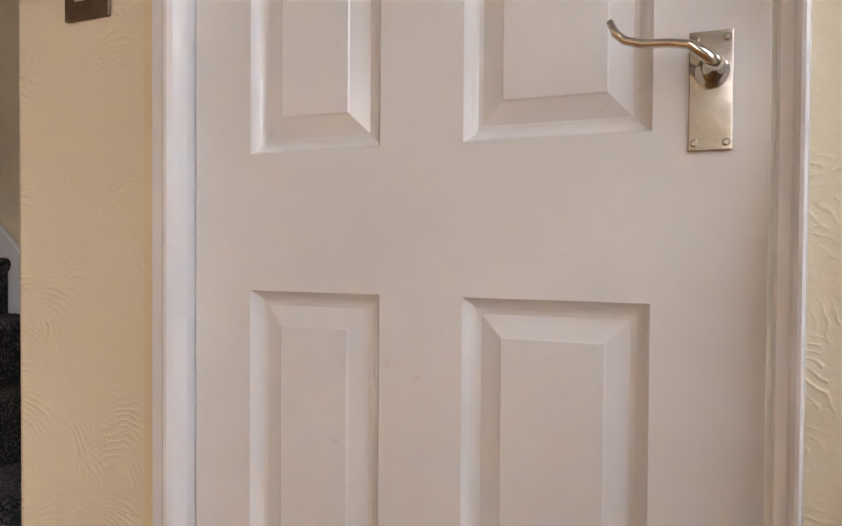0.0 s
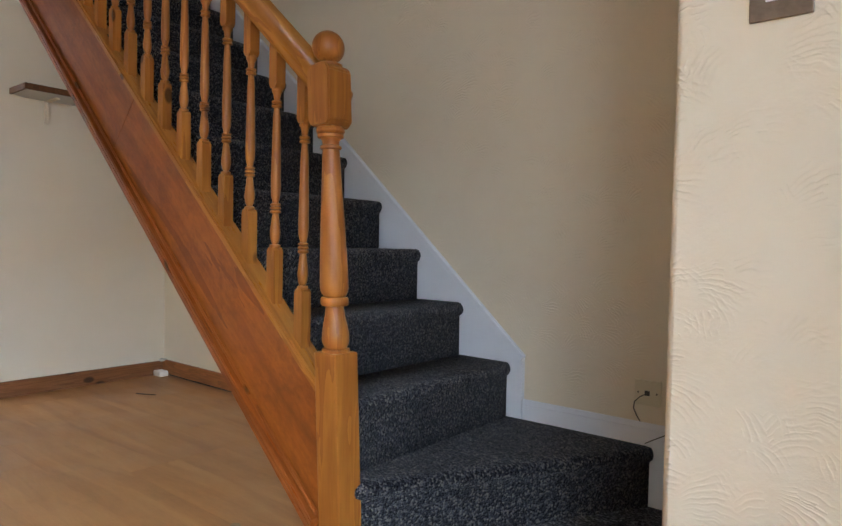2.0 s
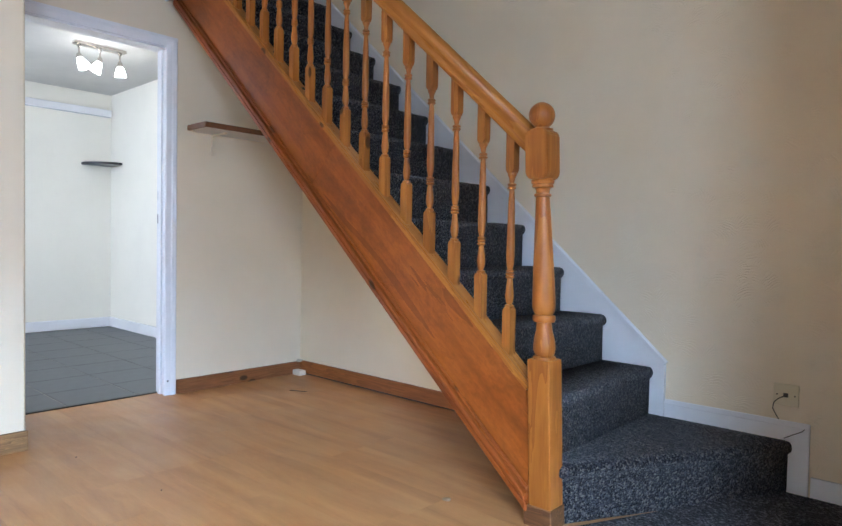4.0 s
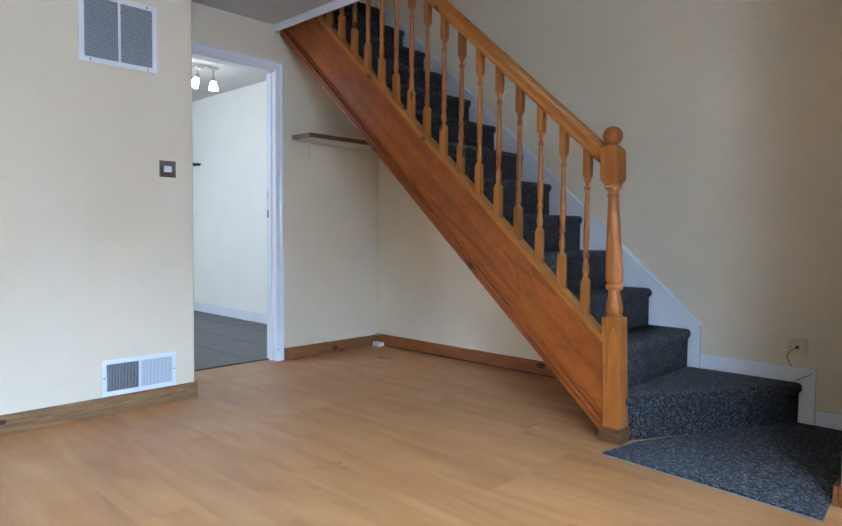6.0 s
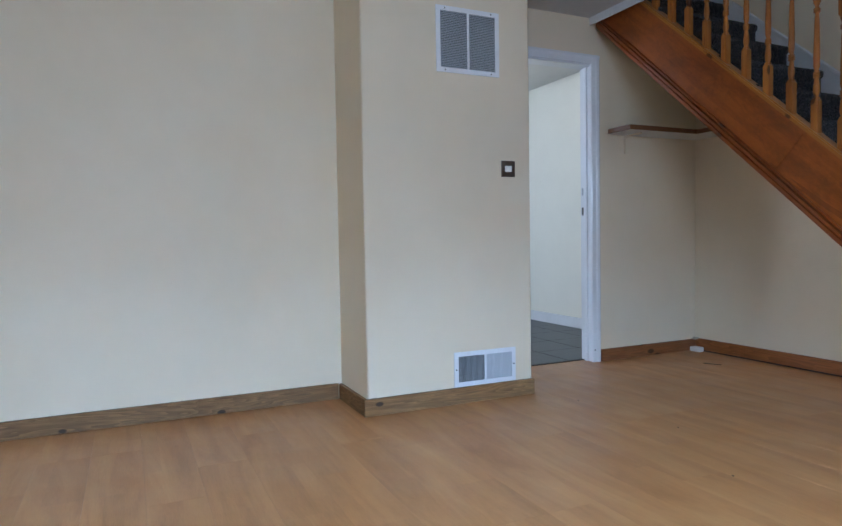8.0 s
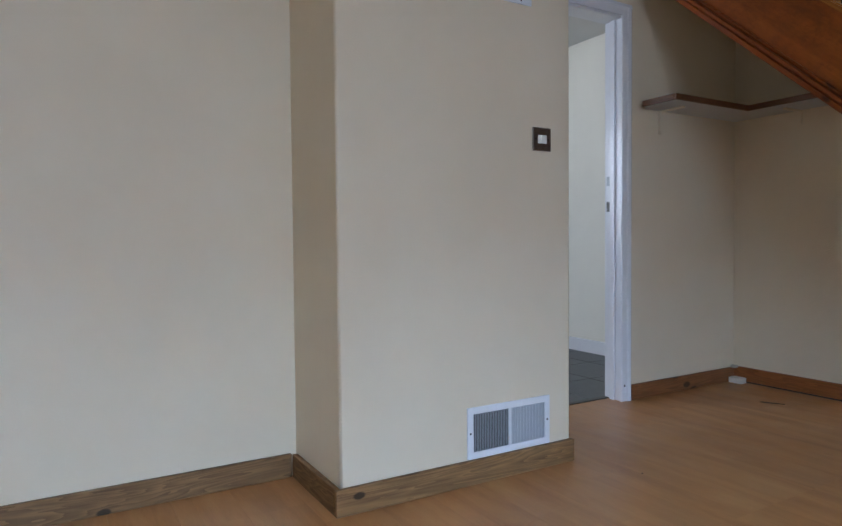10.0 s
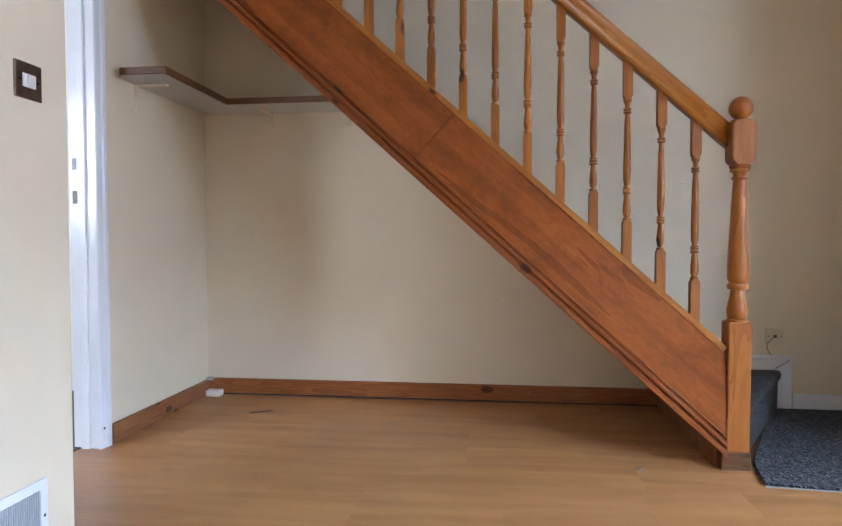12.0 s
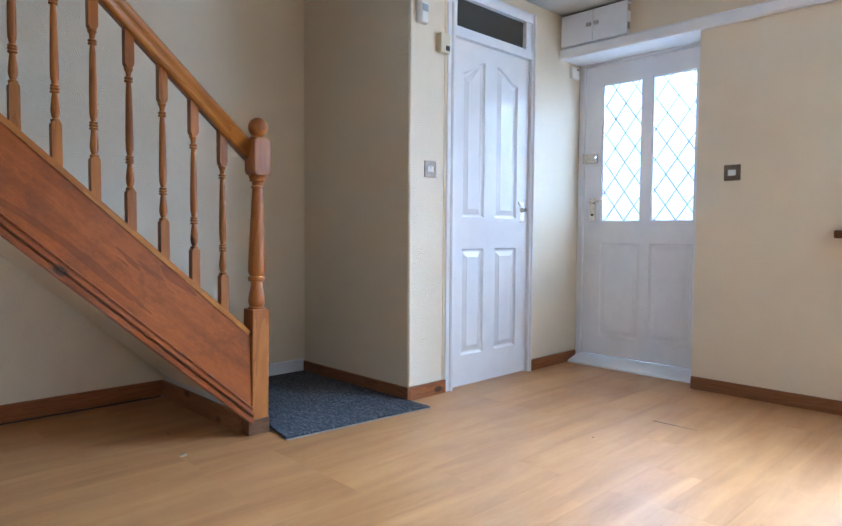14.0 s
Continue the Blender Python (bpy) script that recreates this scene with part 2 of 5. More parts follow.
def laminate_mat():
    m, nt, b = nodes_of("beech_laminate", 0.3)
    tc = nt.nodes.new("ShaderNodeTexCoord")
    info = nt.nodes.new("ShaderNodeObjectInfo")
    shift = nt.nodes.new("ShaderNodeVectorMath")
    shift.operation = "SCALE"
    shift.inputs[0].default_value = (31.0, 17.0, 0)
    nt.links.new(info.outputs["Random"], shift.inputs["Scale"])
    off = nt.nodes.new("ShaderNodeVectorMath")
    off.operation = "ADD"
    nt.links.new(tc.outputs["Object"], off.inputs[0])
    nt.links.new(shift.outputs[0], off.inputs[1])
    mp = nt.nodes.new("ShaderNodeMapping")
    mp.inputs["Scale"].default_value = (1.1, 8.0, 1.0)
    nt.links.new(off.outputs[0], mp.inputs["Vector"])
    flame = noise_of(nt, mp.outputs[0], 1.0, 5.0, 0.6, 0.8)
    mp2 = nt.nodes.new("ShaderNodeMapping")
    mp2.inputs["Scale"].default_value = (22.0, 300.0, 1.0)
    nt.links.new(off.outputs[0], mp2.inputs["Vector"])
    fleck = noise_of(nt, mp2.outputs[0], 1.0, 3.0)
    tone = maths(nt, "ADD", maths(nt, "MULTIPLY", flame, 0.78), maths(nt, "MULTIPLY", fleck, 0.22))
    c = ramp(nt, tone, ((0.30, (0.51, 0.264, 0.098)), (0.5, (0.425, 0.203, 0.068)), (0.70, (0.305, 0.131, 0.039))))
    # printed strips within a board, two to each
    strip = nt.nodes.new("ShaderNodeSeparateXYZ")
    nt.links.new(tc.outputs["Object"], strip.inputs[0])
    pick = add(nt, "TexWhiteNoise")
    pick.noise_dimensions = "2D"
    both = nt.nodes.new("ShaderNodeCombineXYZ")
    nt.links.new(maths(nt, "FLOOR", maths(nt, "MULTIPLY", strip.outputs[1], 1 / 0.0645)), both.inputs[0])
    nt.links.new(maths(nt, "ADD", maths(nt, "FLOOR", maths(nt, "MULTIPLY", strip.outputs[0], 2.1)), maths(nt, "MULTIPLY", info.outputs["Random"], 50.0)), both.inputs[1])
    nt.links.new(both.outputs[0], pick.inputs["Vector"])
    hsv = nt.nodes.new("ShaderNodeHueSaturation")
    nt.links.new(maths(nt, "ADD", maths(nt, "MULTIPLY", pick.outputs["Value"], 0.11), 0.945), hsv.inputs["Value"])
    nt.links.new(c, hsv.inputs["Color"])
    nt.links.new(hsv.outputs[0], b.inputs["Base Color"])
    smear = noise_of(nt, coords(nt), 4.0, 4.0, 0.6)
    nt.links.new(maths(nt, "ADD", maths(nt, "MULTIPLY", smear, 0.22), 0.24), b.inputs["Roughness"])
    bump(nt, b, fleck, 0.06, 0.0004)
    return m


def metal_mat(name, colour, rough):
    m, nt, b = nodes_of(name, rough, 1.0)
    vec = coords(nt)
    nt.links.new(ramp(nt, noise_of(nt, vec, 40.0, 4.0, 0.7), ((0.3, tuple(v * 0.75 for v in colour)), (0.6, colour))), b.inputs["Base Color"])
    nt.links.new(maths(nt, "ADD", maths(nt, "MULTIPLY", noise_of(nt, vec, 90.0), 0.12), rough - 0.05), b.inputs["Roughness"])
    return m


def glow_mat(name, colour, strength):
    m, nt, b = nodes_of(name, 0.3)
    b.inputs["Base Color"].default_value = (*colour, 1)
    b.inputs["Emission Color"].default_value = (*colour, 1)
    b.inputs["Emission Strength"].default_value = strength
    return m


def glass_mat(name, rough, tint=(1, 1, 1), pattern=0.0):
    m, nt, b = nodes_of(name, rough)
    b.inputs["Transmission Weight"].default_value = 1.0
    b.inputs["Base Color"].default_value = (*tint, 1)
    b.inputs["IOR"].default_value = 1.3
    if pattern:
        bump(nt, b, noise_of(nt, coords(nt), 60.0, 2.0), pattern, 0.002)
    return m


CREAM, CREAM_D = (0.766, 0.666, 0.502), (0.72, 0.616, 0.450)
wall_x = brushed_wall("cream_paper_across", CREAM, CREAM_D, "X", 0.62)
wall_y = brushed_wall("cream_paper_along", CREAM, CREAM_D, "Y", 0.13)
kitchen_paint = plain_paint("kitchen_cream_paint", (0.86, 0.825, 0.73), 0.6, mottle=0.97)
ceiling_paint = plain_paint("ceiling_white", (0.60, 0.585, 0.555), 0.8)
white_gloss = plain_paint("white_gloss_paint", (0.83, 0.83, 0.85), 0.16)
door_paint = plain_paint("white_door_paint", (0.80, 0.785, 0.785), 0.16, grain=0.12)
pine = wood("varnished_pine", (0.39, 0.150, 0.021), (0.245, 0.074, 0.009), 2, 5.0, 0.43, 0.115, random_tone=0.32)
pine_rail = wood("varnished_pine_rail", (0.41, 0.162, 0.023), (0.265, 0.085, 0.010), 0, 5.0, 0.30, 0.10)
newel_wood = wood("varnished_newel_pine", (0.38, 0.138, 0.019), (0.24, 0.069, 0.008), 2, 6.0, 0.42)
red_ply = wood("red_stained_plywood", (0.325, 0.089, 0.010), (0.172, 0.038, 0.005), 0, 2.6, 0.36, 0.0, 11.0, gloss=0.32)
mottled(red_ply, 0.65, (0.13, 0.031, 0.006))
red_mould = wood("red_stained_moulding", (0.30, 0.078, 0.010), (0.17, 0.038, 0.005), 0, 6.0, 0.30, 0.115, gloss=0.4)
skirt_x = wood("stained_pine_skirting_x", (0.34, 0.120, 0.030), (0.19, 0.062, 0.015), 0, 8.0, 0.5, 0.135)
skirt_y = wood("stained_pine_skirting_y", (0.28, 0.115, 0.040), (0.165, 0.062, 0.020), 1, 8.0, 0.5, 0.135)
skirt_worn_x = wood("worn_pine_skirting_x", (0.27, 0.150, 0.056), (0.10, 0.050, 0.018), 0, 13.0, 0.6, 0.085)
skirt_worn_y = wood("worn_pine_skirting_y", (0.27, 0.150, 0.056), (0.10, 0.050, 0.018), 1, 13.0, 0.6, 0.085)
block_wood = wood("grimy_brown_block", (0.15, 0.066, 0.022), (0.075, 0.030, 0.011), 0, 9.0, 0.6)
shelf_edge = wood("brown_shelf_edging", (0.15, 0.062, 0.022), (0.085, 0.033, 0.012), 0, 6.0, 0.45)
carpet = carpet_mat("flecked_stair_carpet", 190.0, (0.15, 0.138, 0.118))
offcut_carpet = carpet_mat("flecked_carpet_piece", 150.0, (0.17, 0.165, 0.165))
sealant = plain_paint("yellowed_sealant", (0.75, 0.61, 0.40), 0.6)
sealant_grey = plain_paint("dirty_white_filler", (0.50, 0.45, 0.38), 0.8)
backing = plain_paint("jute_carpet_backing", (0.30, 0.27, 0.23), 0.95)
laminate = laminate_mat()
chrome = metal_mat("worn_chrome", (0.62, 0.58, 0.53), 0.10)
bronze = metal_mat("brushed_bronze_plate", (0.25, 0.195, 0.15), 0.36)
dark_metal = metal_mat("dark_steel", (0.08, 0.075, 0.07), 0.4)
white_plastic = plain_paint("white_plastic", (0.80, 0.79, 0.75), 0.4)
cream_plastic = plain_paint("aged_cream_plastic", (0.66, 0.58, 0.40), 0.45)
grey_plastic = plain_paint("grey_vent_slats", (0.40, 0.42, 0.45), 0.5)
# near-black for shade in the duct and skirting gap; also the chime grille
dark_void = plain_paint("shade_and_grille_black", (0.03, 0.03, 0.032), 0.9)
black_shelf = plain_paint("black_lacquer", (0.02, 0.02, 0.022), 0.35)
tile_mat = plain_paint("charcoal_floor_tile", (0.075, 0.08, 0.09), 0.42)
grout_mat = plain_paint("pale_grout", (0.36, 0.34, 0.31), 0.9)
underlay = plain_paint("floor_joint_shadow", (0.20, 0.105, 0.048), 0.9)
front_paint = plain_paint("white_upvc", (0.84, 0.835, 0.85), 0.33)
obscure_glass = glass_mat("obscured_glass", 0.42, (0.97, 0.99, 1.0), 0.3)
dark_glass = plain_paint("dim_transom_glass", (0.055, 0.05, 0.04), 0.15)
clear_glass = glass_mat("window_glass", 0.02)
lead = plain_paint("dull_grey_lead", (0.42, 0.42, 0.43), 0.6)
paving = plain_paint("grey_paving", (0.30, 0.30, 0.29), 0.9)
bulb_glow = glow_mat("lit_glass_shade", (1.0, 0.88, 0.68), 16.0)
overcast = glow_mat("pale_overcast", (0.80, 0.91, 1.0), 1.15)
black_wire = plain_paint("dark_cable", (0.03, 0.028, 0.026), 0.5)
debris = plain_paint("pale_scrap", (0.34, 0.26, 0.17), 0.9)


# ---- helpers for meshes ----
def mesh_ob(name, bm, material, parent=None, label=""):
    me = bpy.data.meshes.new(name)
    bmesh.ops.recalc_face_normals(bm, faces=bm.faces)
    bm.to_mesh(me)
    bm.free()
    for mat in material if isinstance(material, (list, tuple)) else (material,):
        me.materials.append(mat)
    ob = new(name, me)
    if parent:
        ob.parent = parent
    if label:
        ob["label"] = label
    return ob


def part(name, bm, material, parent, label=""):
    return mesh_ob(name, bm, material, parent, label)


def structure(name, bm, material, label, category):
    return tagged(mesh_ob(name, bm, material), label, category, kind="structure")


def thing(name, at, label, category, group=""):
    ob = new(name)
    ob.location = at
    ob.empty_display_size = 0.05
    return tagged(ob, label, category, group)


def box(bm, x0, x1, y0, y1, z0, z1, bevel=0.0, segs=2):
    made = bmesh.ops.create_cube(bm, size=1.0, matrix=Matrix.LocRotScale(((x0 + x1) / 2, (y0 + y1) / 2, (z0 + z1) / 2), None, (abs(x1 - x0), abs(y1 - y0), abs(z1 - z0))))
    if bevel:
        edges = list({e for v in made["verts"] for e in v.link_edges})
        bmesh.ops.bevel(bm, geom=edges, offset=bevel, segments=segs, affect="EDGES", profile=0.5)
    return bm


def boxes(*rows, bevel=0.0):
    bm = bmesh.new()
    for row in rows:
        box(bm, *row, bevel=bevel)
    return bm


def prism(bm, outline, axis, a, b):
    """A closed outline of two coordinates, drawn out along an axis from a to b."""
    def put(p, q, w):
        return {"x": (w, p, q), "y": (p, w, q), "z": (p, q, w)}[axis]
    lo = [bm.verts.new(put(p, q, a)) for p, q in outline]
    hi = [bm.verts.new(put(p, q, b)) for p, q in outline]
    bm.faces.new(lo)
    bm.faces.new(list(reversed(hi)))
    for i in range(len(outline)):
        j = (i + 1) % len(outline)
        bm.faces.new((lo[i], hi[i], hi[j], lo[j]))
    return bm


def lathe(bm, profile, segs=20, centre=(0, 0)):
    """Turned work: rows of radius and height."""
    rings = []
    for r, z in profile:
        rings.append([bm.verts.new((centre[0] + r * math.cos(2 * math.pi * k / segs), centre[1] + r * math.sin(2 * math.pi * k / segs), z)) for k in range(segs)])
    for lo, hi in zip(rings, rings[1:]):
        for k in range(segs):
            f = bm.faces.new((lo[k], lo[(k + 1) % segs], hi[(k + 1) % segs], hi[k]))
            f.smooth = True
    # crisp arrises where the profile turns sharply
    for i in range(1, len(profile) - 1):
        a, m_, c_ = (Vector(profile[i + k]) for k in (-1, 0, 1))
        if (m_ - a).angle(c_ - m_, 0.0) > 0.6:
            for k in range(segs):
                e = bm.edges.get((rings[i][k], rings[i][(k + 1) % segs]))
                if e:
                    e.smooth = False
    bm.faces.new(rings[0])
    bm.faces.new(list(reversed(rings[-1])))
    return bm


def tube(bm, path, radius, segs=10):
    """A round bar along points."""
    rings = []
    pts = [Vector(p) for p in path]
    for i, p in enumerate(pts):
        way = (pts[min(i + 1, len(pts) - 1)] - pts[max(i - 1, 0)]).normalized()
        side = way.orthogonal().normalized() if i == 0 else (side - way * side.dot(way)).normalized()
        up = way.cross(side)
        r = radius[i] if isinstance(radius, (list, tuple)) else radius
        rings.append([bm.verts.new(p + r * (side * math.cos(2 * math.pi * k / segs) + up * math.sin(2 * math.pi * k / segs))) for k in range(segs)])
    for lo, hi in zip(rings, rings[1:]):
        for k in range(segs):
            f = bm.faces.new((lo[k], lo[(k + 1) % segs], hi[(k + 1) % segs], hi[k]))
            f.smooth = True
    bm.faces.new(rings[0])
    bm.faces.new(list(reversed(rings[-1])))
    return bm


# ---- plan, metres ----
NORTH, SOUTH = 0.0, -5.1          # inner faces of the stair wall and of the wall behind
WEST, EAST = -0.02, 4.79          # kitchen wall and front wall
LEFT = 0.085                      # wall beside the duct
CEIL, UP = 2.355, 4.75
DUCT_X, DUCT_A, DUCT_B = 0.50, -2.834, -1.853
NOOK = 3.380                      # side of the cupboard at the stair foot
CUP = -0.975                      # front of the cupboard
K_WEST, K_NORTH, K_SOUTH, K_CEIL = -3.25, -0.03, -3.4, 2.40

# ---- setting ----
def soft_corner(bm, *corners, radius=0.012):
    """Rounds the upright arrises of plastered walls at the given x, y."""
    some = [e for e in bm.edges if all(any(abs(v.co.x - x) < 1e-4 and abs(v.co.y - y) < 1e-4 for x, y in corners) for v in e.verts) and abs(e.verts[0].co.z - e.verts[1].co.z) > 0.5]
    bmesh.ops.bevel(bm, geom=some, offset=radius, segments=5, affect="EDGES", profile=0.5)
    for f in bm.faces:
        f.smooth = f.calc_area() < 0.02
    return bm


structure("wall_north", boxes((-0.12, NOOK + 0.1, NORTH, 0.15, 0, UP)), wall_x, "cream painted textured wallpaper wall beside the stairs", "wall")
bm = boxes((WEST - 0.10, WEST, -0.957, NORTH, 0, UP), (WEST - 0.10, WEST, -1.803, -0.957, 2.063, CEIL), (WEST - 0.10, WEST, DUCT_B, -1.803, 0, CEIL))
structure("wall_west", bm, wall_y, "cream painted wall with the kitchen doorway", "wall")
structure("wall_left", boxes((WEST - 0.10, LEFT, SOUTH, DUCT_A, 0, CEIL)), wall_y, "plain cream painted wall beside the duct", "wall")
structure("wall_duct", soft_corner(boxes((WEST - 0.10, DUCT_X, DUCT_A, DUCT_B, 0, CEIL)), (DUCT_X, DUCT_A), (DUCT_X, DUCT_B), radius=0.009), wall_y, "cream boxed-in heating duct standing proud of the wall", "wall")
structure("wall_south", boxes((WEST - 0.1, EAST + 0.3, SOUTH - 0.12, SOUTH, 0, CEIL)), wall_x, "plain cream painted wall", "wall")
# front wall with door and window openings
WIN_A, WIN_B, WIN_LO, WIN_HI = -4.6, -2.72, 0.93, 2.02
FD_A, FD_B, FD_HI = -1.90, CUP, 2.068
bm = boxes(
    (EAST, EAST + 0.30, FD_B, FD_A, FD_HI, CEIL),
    (EAST, EAST + 0.30, WIN_B, FD_A, 0, CEIL),
    (EAST, EAST + 0.30, WIN_A, WIN_B, 0, WIN_LO),
    (EAST, EAST + 0.30, WIN_A, WIN_B, WIN_HI, CEIL),
    (EAST, EAST + 0.30, SOUTH, WIN_A, 0, CEIL),
)
structure("wall_east", bm, wall_y, "cream painted front wall with the front door recess", "wall")
# cupboard at the stair foot, with its door opening
bm = boxes((NOOK, 3.656, CUP, CUP + 0.09, 0, CEIL), (4.462, EAST + 0.30, CUP, CUP + 0.09, 0, CEIL), (3.656, 4.462, CUP, CUP + 0.09, 2.29, CEIL))
structure("wall_cupboard_front", soft_corner(bm, (NOOK, CUP)), wall_x, "cream embossed wallpaper wall around the cupboard door", "wall")
structure("wall_cupboard_side", boxes((NOOK, NOOK + 0.09, CUP + 0.09, NORTH, 0, CEIL)), wall_y, "cream wall at the foot of the stairs", "wall")
structure("wall_cupboard_back", boxes((NOOK + 0.1, EAST + 0.3, -0.02, 0.1, 0, CEIL)), wall_x, "plain wall inside the cupboard", "wall")

# ceiling with the stairwell left open, and the storey above
WELL_Y, WELL_X = -0.985, 3.17
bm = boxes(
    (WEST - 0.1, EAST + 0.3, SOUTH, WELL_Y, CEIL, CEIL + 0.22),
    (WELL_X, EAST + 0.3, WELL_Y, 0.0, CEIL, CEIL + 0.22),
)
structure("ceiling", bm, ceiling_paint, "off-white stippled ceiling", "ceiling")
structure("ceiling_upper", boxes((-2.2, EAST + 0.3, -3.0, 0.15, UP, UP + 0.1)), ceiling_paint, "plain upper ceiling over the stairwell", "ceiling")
structure("wall_upper_east", boxes((WELL_X + 0.02, WELL_X + 0.12, -3.0, 0.0, CEIL + 0.22, UP)), wall_y, "plain upper wall over the stairs", "wall")
structure("wall_upper_south", boxes((-2.2, WELL_X, -3.1, -3.0, CEIL + 0.22, UP)), wall_x, "plain upper landing wall", "wall")
# unseen opening added in the upper wall for the landing fill lamp
LW_A, LW_B, LW_LO, LW_HI = -1.25, -0.25, 3.25, 4.25
bm = boxes((-2.3, -2.2, -3.0, LW_A, CEIL + 0.22, UP), (-2.3, -2.2, LW_B, 0.15, CEIL + 0.22, UP), (-2.3, -2.2, LW_A, LW_B, CEIL + 0.22, LW_LO), (-2.3, -2.2, LW_A, LW_B, LW_HI, UP))
structure("wall_upper_west", bm, wall_y, "plain upper landing wall", "wall")
structure("wall_upper_north", boxes((-2.2, -0.12, 0.0, 0.15, CEIL + 0.22, UP)), wall_x, "plain upper landing wall", "wall")
structure("landing_floor", boxes((-2.2, WEST - 0.1, -3.0, 0.0, CEIL + 0.10, CEIL + 0.25)), carpet, "dark carpeted upper landing", "floor")
bm = bmesh.new()
box(bm, WEST + 0.002, WELL_X, WELL_Y - 0.014, WELL_Y + 0.002, CEIL - 0.05, CEIL + 0.235, 0.004)
structure("trim_stairwell", bm, white_gloss, "white painted fascia board along the stairwell edge", "trim")

# kitchen shell
structure("wall_kitchen_north", boxes((K_WEST - 0.1, WEST - 0.1, K_NORTH, K_NORTH + 0.1, 0, K_CEIL)), kitchen_paint, "bright cream kitchen wall", "wall")
structure("wall_kitchen_west", boxes((K_WEST - 0.1, K_WEST, K_SOUTH, K_NORTH, 0, K_CEIL)), kitchen_paint, "pale yellow kitchen wall", "wall")
# opening of the unseen, added window that lights the kitchen
KW_A, KW_B = -2.3, -1.3
bm = boxes((K_WEST - 0.1, KW_A, K_SOUTH - 0.1, K_SOUTH, 0, K_CEIL), (KW_B, WEST - 0.1, K_SOUTH - 0.1, K_SOUTH, 0, K_CEIL), (KW_A, KW_B, K_SOUTH - 0.1, K_SOUTH, 0, 1.0), (KW_A, KW_B, K_SOUTH - 0.1, K_SOUTH, 2.05, K_CEIL))
structure("wall_kitchen_south", bm, kitchen_paint, "plain kitchen wall with an added window", "wall")
structure("wall_kitchen_east", boxes((WEST - 0.11, WEST - 0.10, K_SOUTH, -1.803, 0, K_CEIL), (WEST - 0.11, WEST - 0.10, -0.957, K_NORTH, 0, K_CEIL), (WEST - 0.11, WEST - 0.10, -1.803, -0.957, 2.063, K_CEIL)), kitchen_paint, "plain kitchen side of the doorway wall", "wall")
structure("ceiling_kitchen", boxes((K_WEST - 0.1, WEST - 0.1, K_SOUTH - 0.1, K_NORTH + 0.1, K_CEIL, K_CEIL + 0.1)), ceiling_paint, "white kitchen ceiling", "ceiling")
bm = bmesh.new()
box(bm, K_WEST, WEST - 0.11, K_NORTH - 0.016, K_NORTH, 0.0, 0.10, 0.004)
structure("baseboard_kitchen_north", bm, white_gloss, "white painted kitchen skirting", "skirting")
bm = bmesh.new()
box(bm, K_WEST, K_WEST + 0.016, K_SOUTH, K_NORTH - 0.017, 0.0, 0.10, 0.004)
structure("baseboard_kitchen_west", bm, white_gloss, "white painted kitchen skirting", "skirting")
bm = bmesh.new()
box(bm, K_WEST, K_WEST + 0.07, K_SOUTH, K_NORTH - 0.02, 2.165, 2.235, 0.004)
structure("trim_kitchen_boxing", bm, white_gloss, "white boxed pipe rail high on the kitchen wall", "trim")

# outside
bm = boxes((14.0, 14.1, -16, 12, -0.2, 16))
structure("backdrop", bm, overcast, "pale overcast sky beyond the front of the house", "sky")
structure("ground", boxes((-60, 60, -60, 60, -0.35, -0.20)), paving, "grey paved ground outside", "ground")
structure("floor_slab", boxes((K_WEST - 0.1, EAST + 0.35, SOUTH - 0.1, 0.15, -0.2, -0.012)), underlay, "floor base under the boards", "floor")


# ---- skirting ----
def skirting(name, x0, x1, y0, y1, h=0.072, mat=None, gap=0.0):
    bm = bmesh.new()
    box(bm, x0, x1, y0, y1, gap, h, 0.003)
    structure(name, bm, mat or (skirt_x if abs(x1 - x0) > abs(y1 - y0) else skirt_y), "brown stained knotty pine skirting board", "skirting")


skirting("baseboard_north", WEST + 0.001, 2.47, -0.018, -0.001, 0.092, gap=0.009)
# near-black strip paints the shade in the gap below the skirting
structure("trim_skirting_gap", boxes((WEST + 0.02, 2.45, -0.013, -0.001, 0.0005, 0.0085)), dark_void, "dark strip painted as the shade in the gap under the skirting", "trim")
skirting("baseboard_west", WEST + 0.001, WEST + 0.019, -0.918, -0.019, 0.084)
skirting("baseboard_duct", DUCT_X + 0.001, DUCT_X + 0.022, DUCT_A - 0.022, DUCT_B + 0.004, 0.086, skirt_worn_y)
skirting("baseboard_duct_side", LEFT + 0.02, DUCT_X, DUCT_A - 0.022, DUCT_A - 0.001, 0.086, skirt_worn_x)
skirting("baseboard_left", LEFT + 0.001, LEFT + 0.019, SOUTH, DUCT_A - 0.023, 0.086, skirt_worn_y)
skirting("baseboard_nook", NOOK - 0.018, NOOK - 0.001, CUP - 0.018, -0.013)
skirting("baseboard_cupboard", NOOK, 3.657, CUP - 0.018, CUP - 0.001)
skirting("baseboard_hall", 4.468, 5.00, CUP - 0.018, CUP - 0.001)
skirting("baseboard_front", EAST - 0.018, EAST - 0.001, SOUTH, FD_A - 0.002)
structure("trim_stair_end", boxes((2.472, 2.482, -0.905, -0.02, 0, 0.20)), ceiling_paint, "white closing board behind the bottom step", "trim")
skirting("baseboard_stair_end", 2.452, 2.470, -0.88, -0.019, 0.09)
bm = bmesh.new()
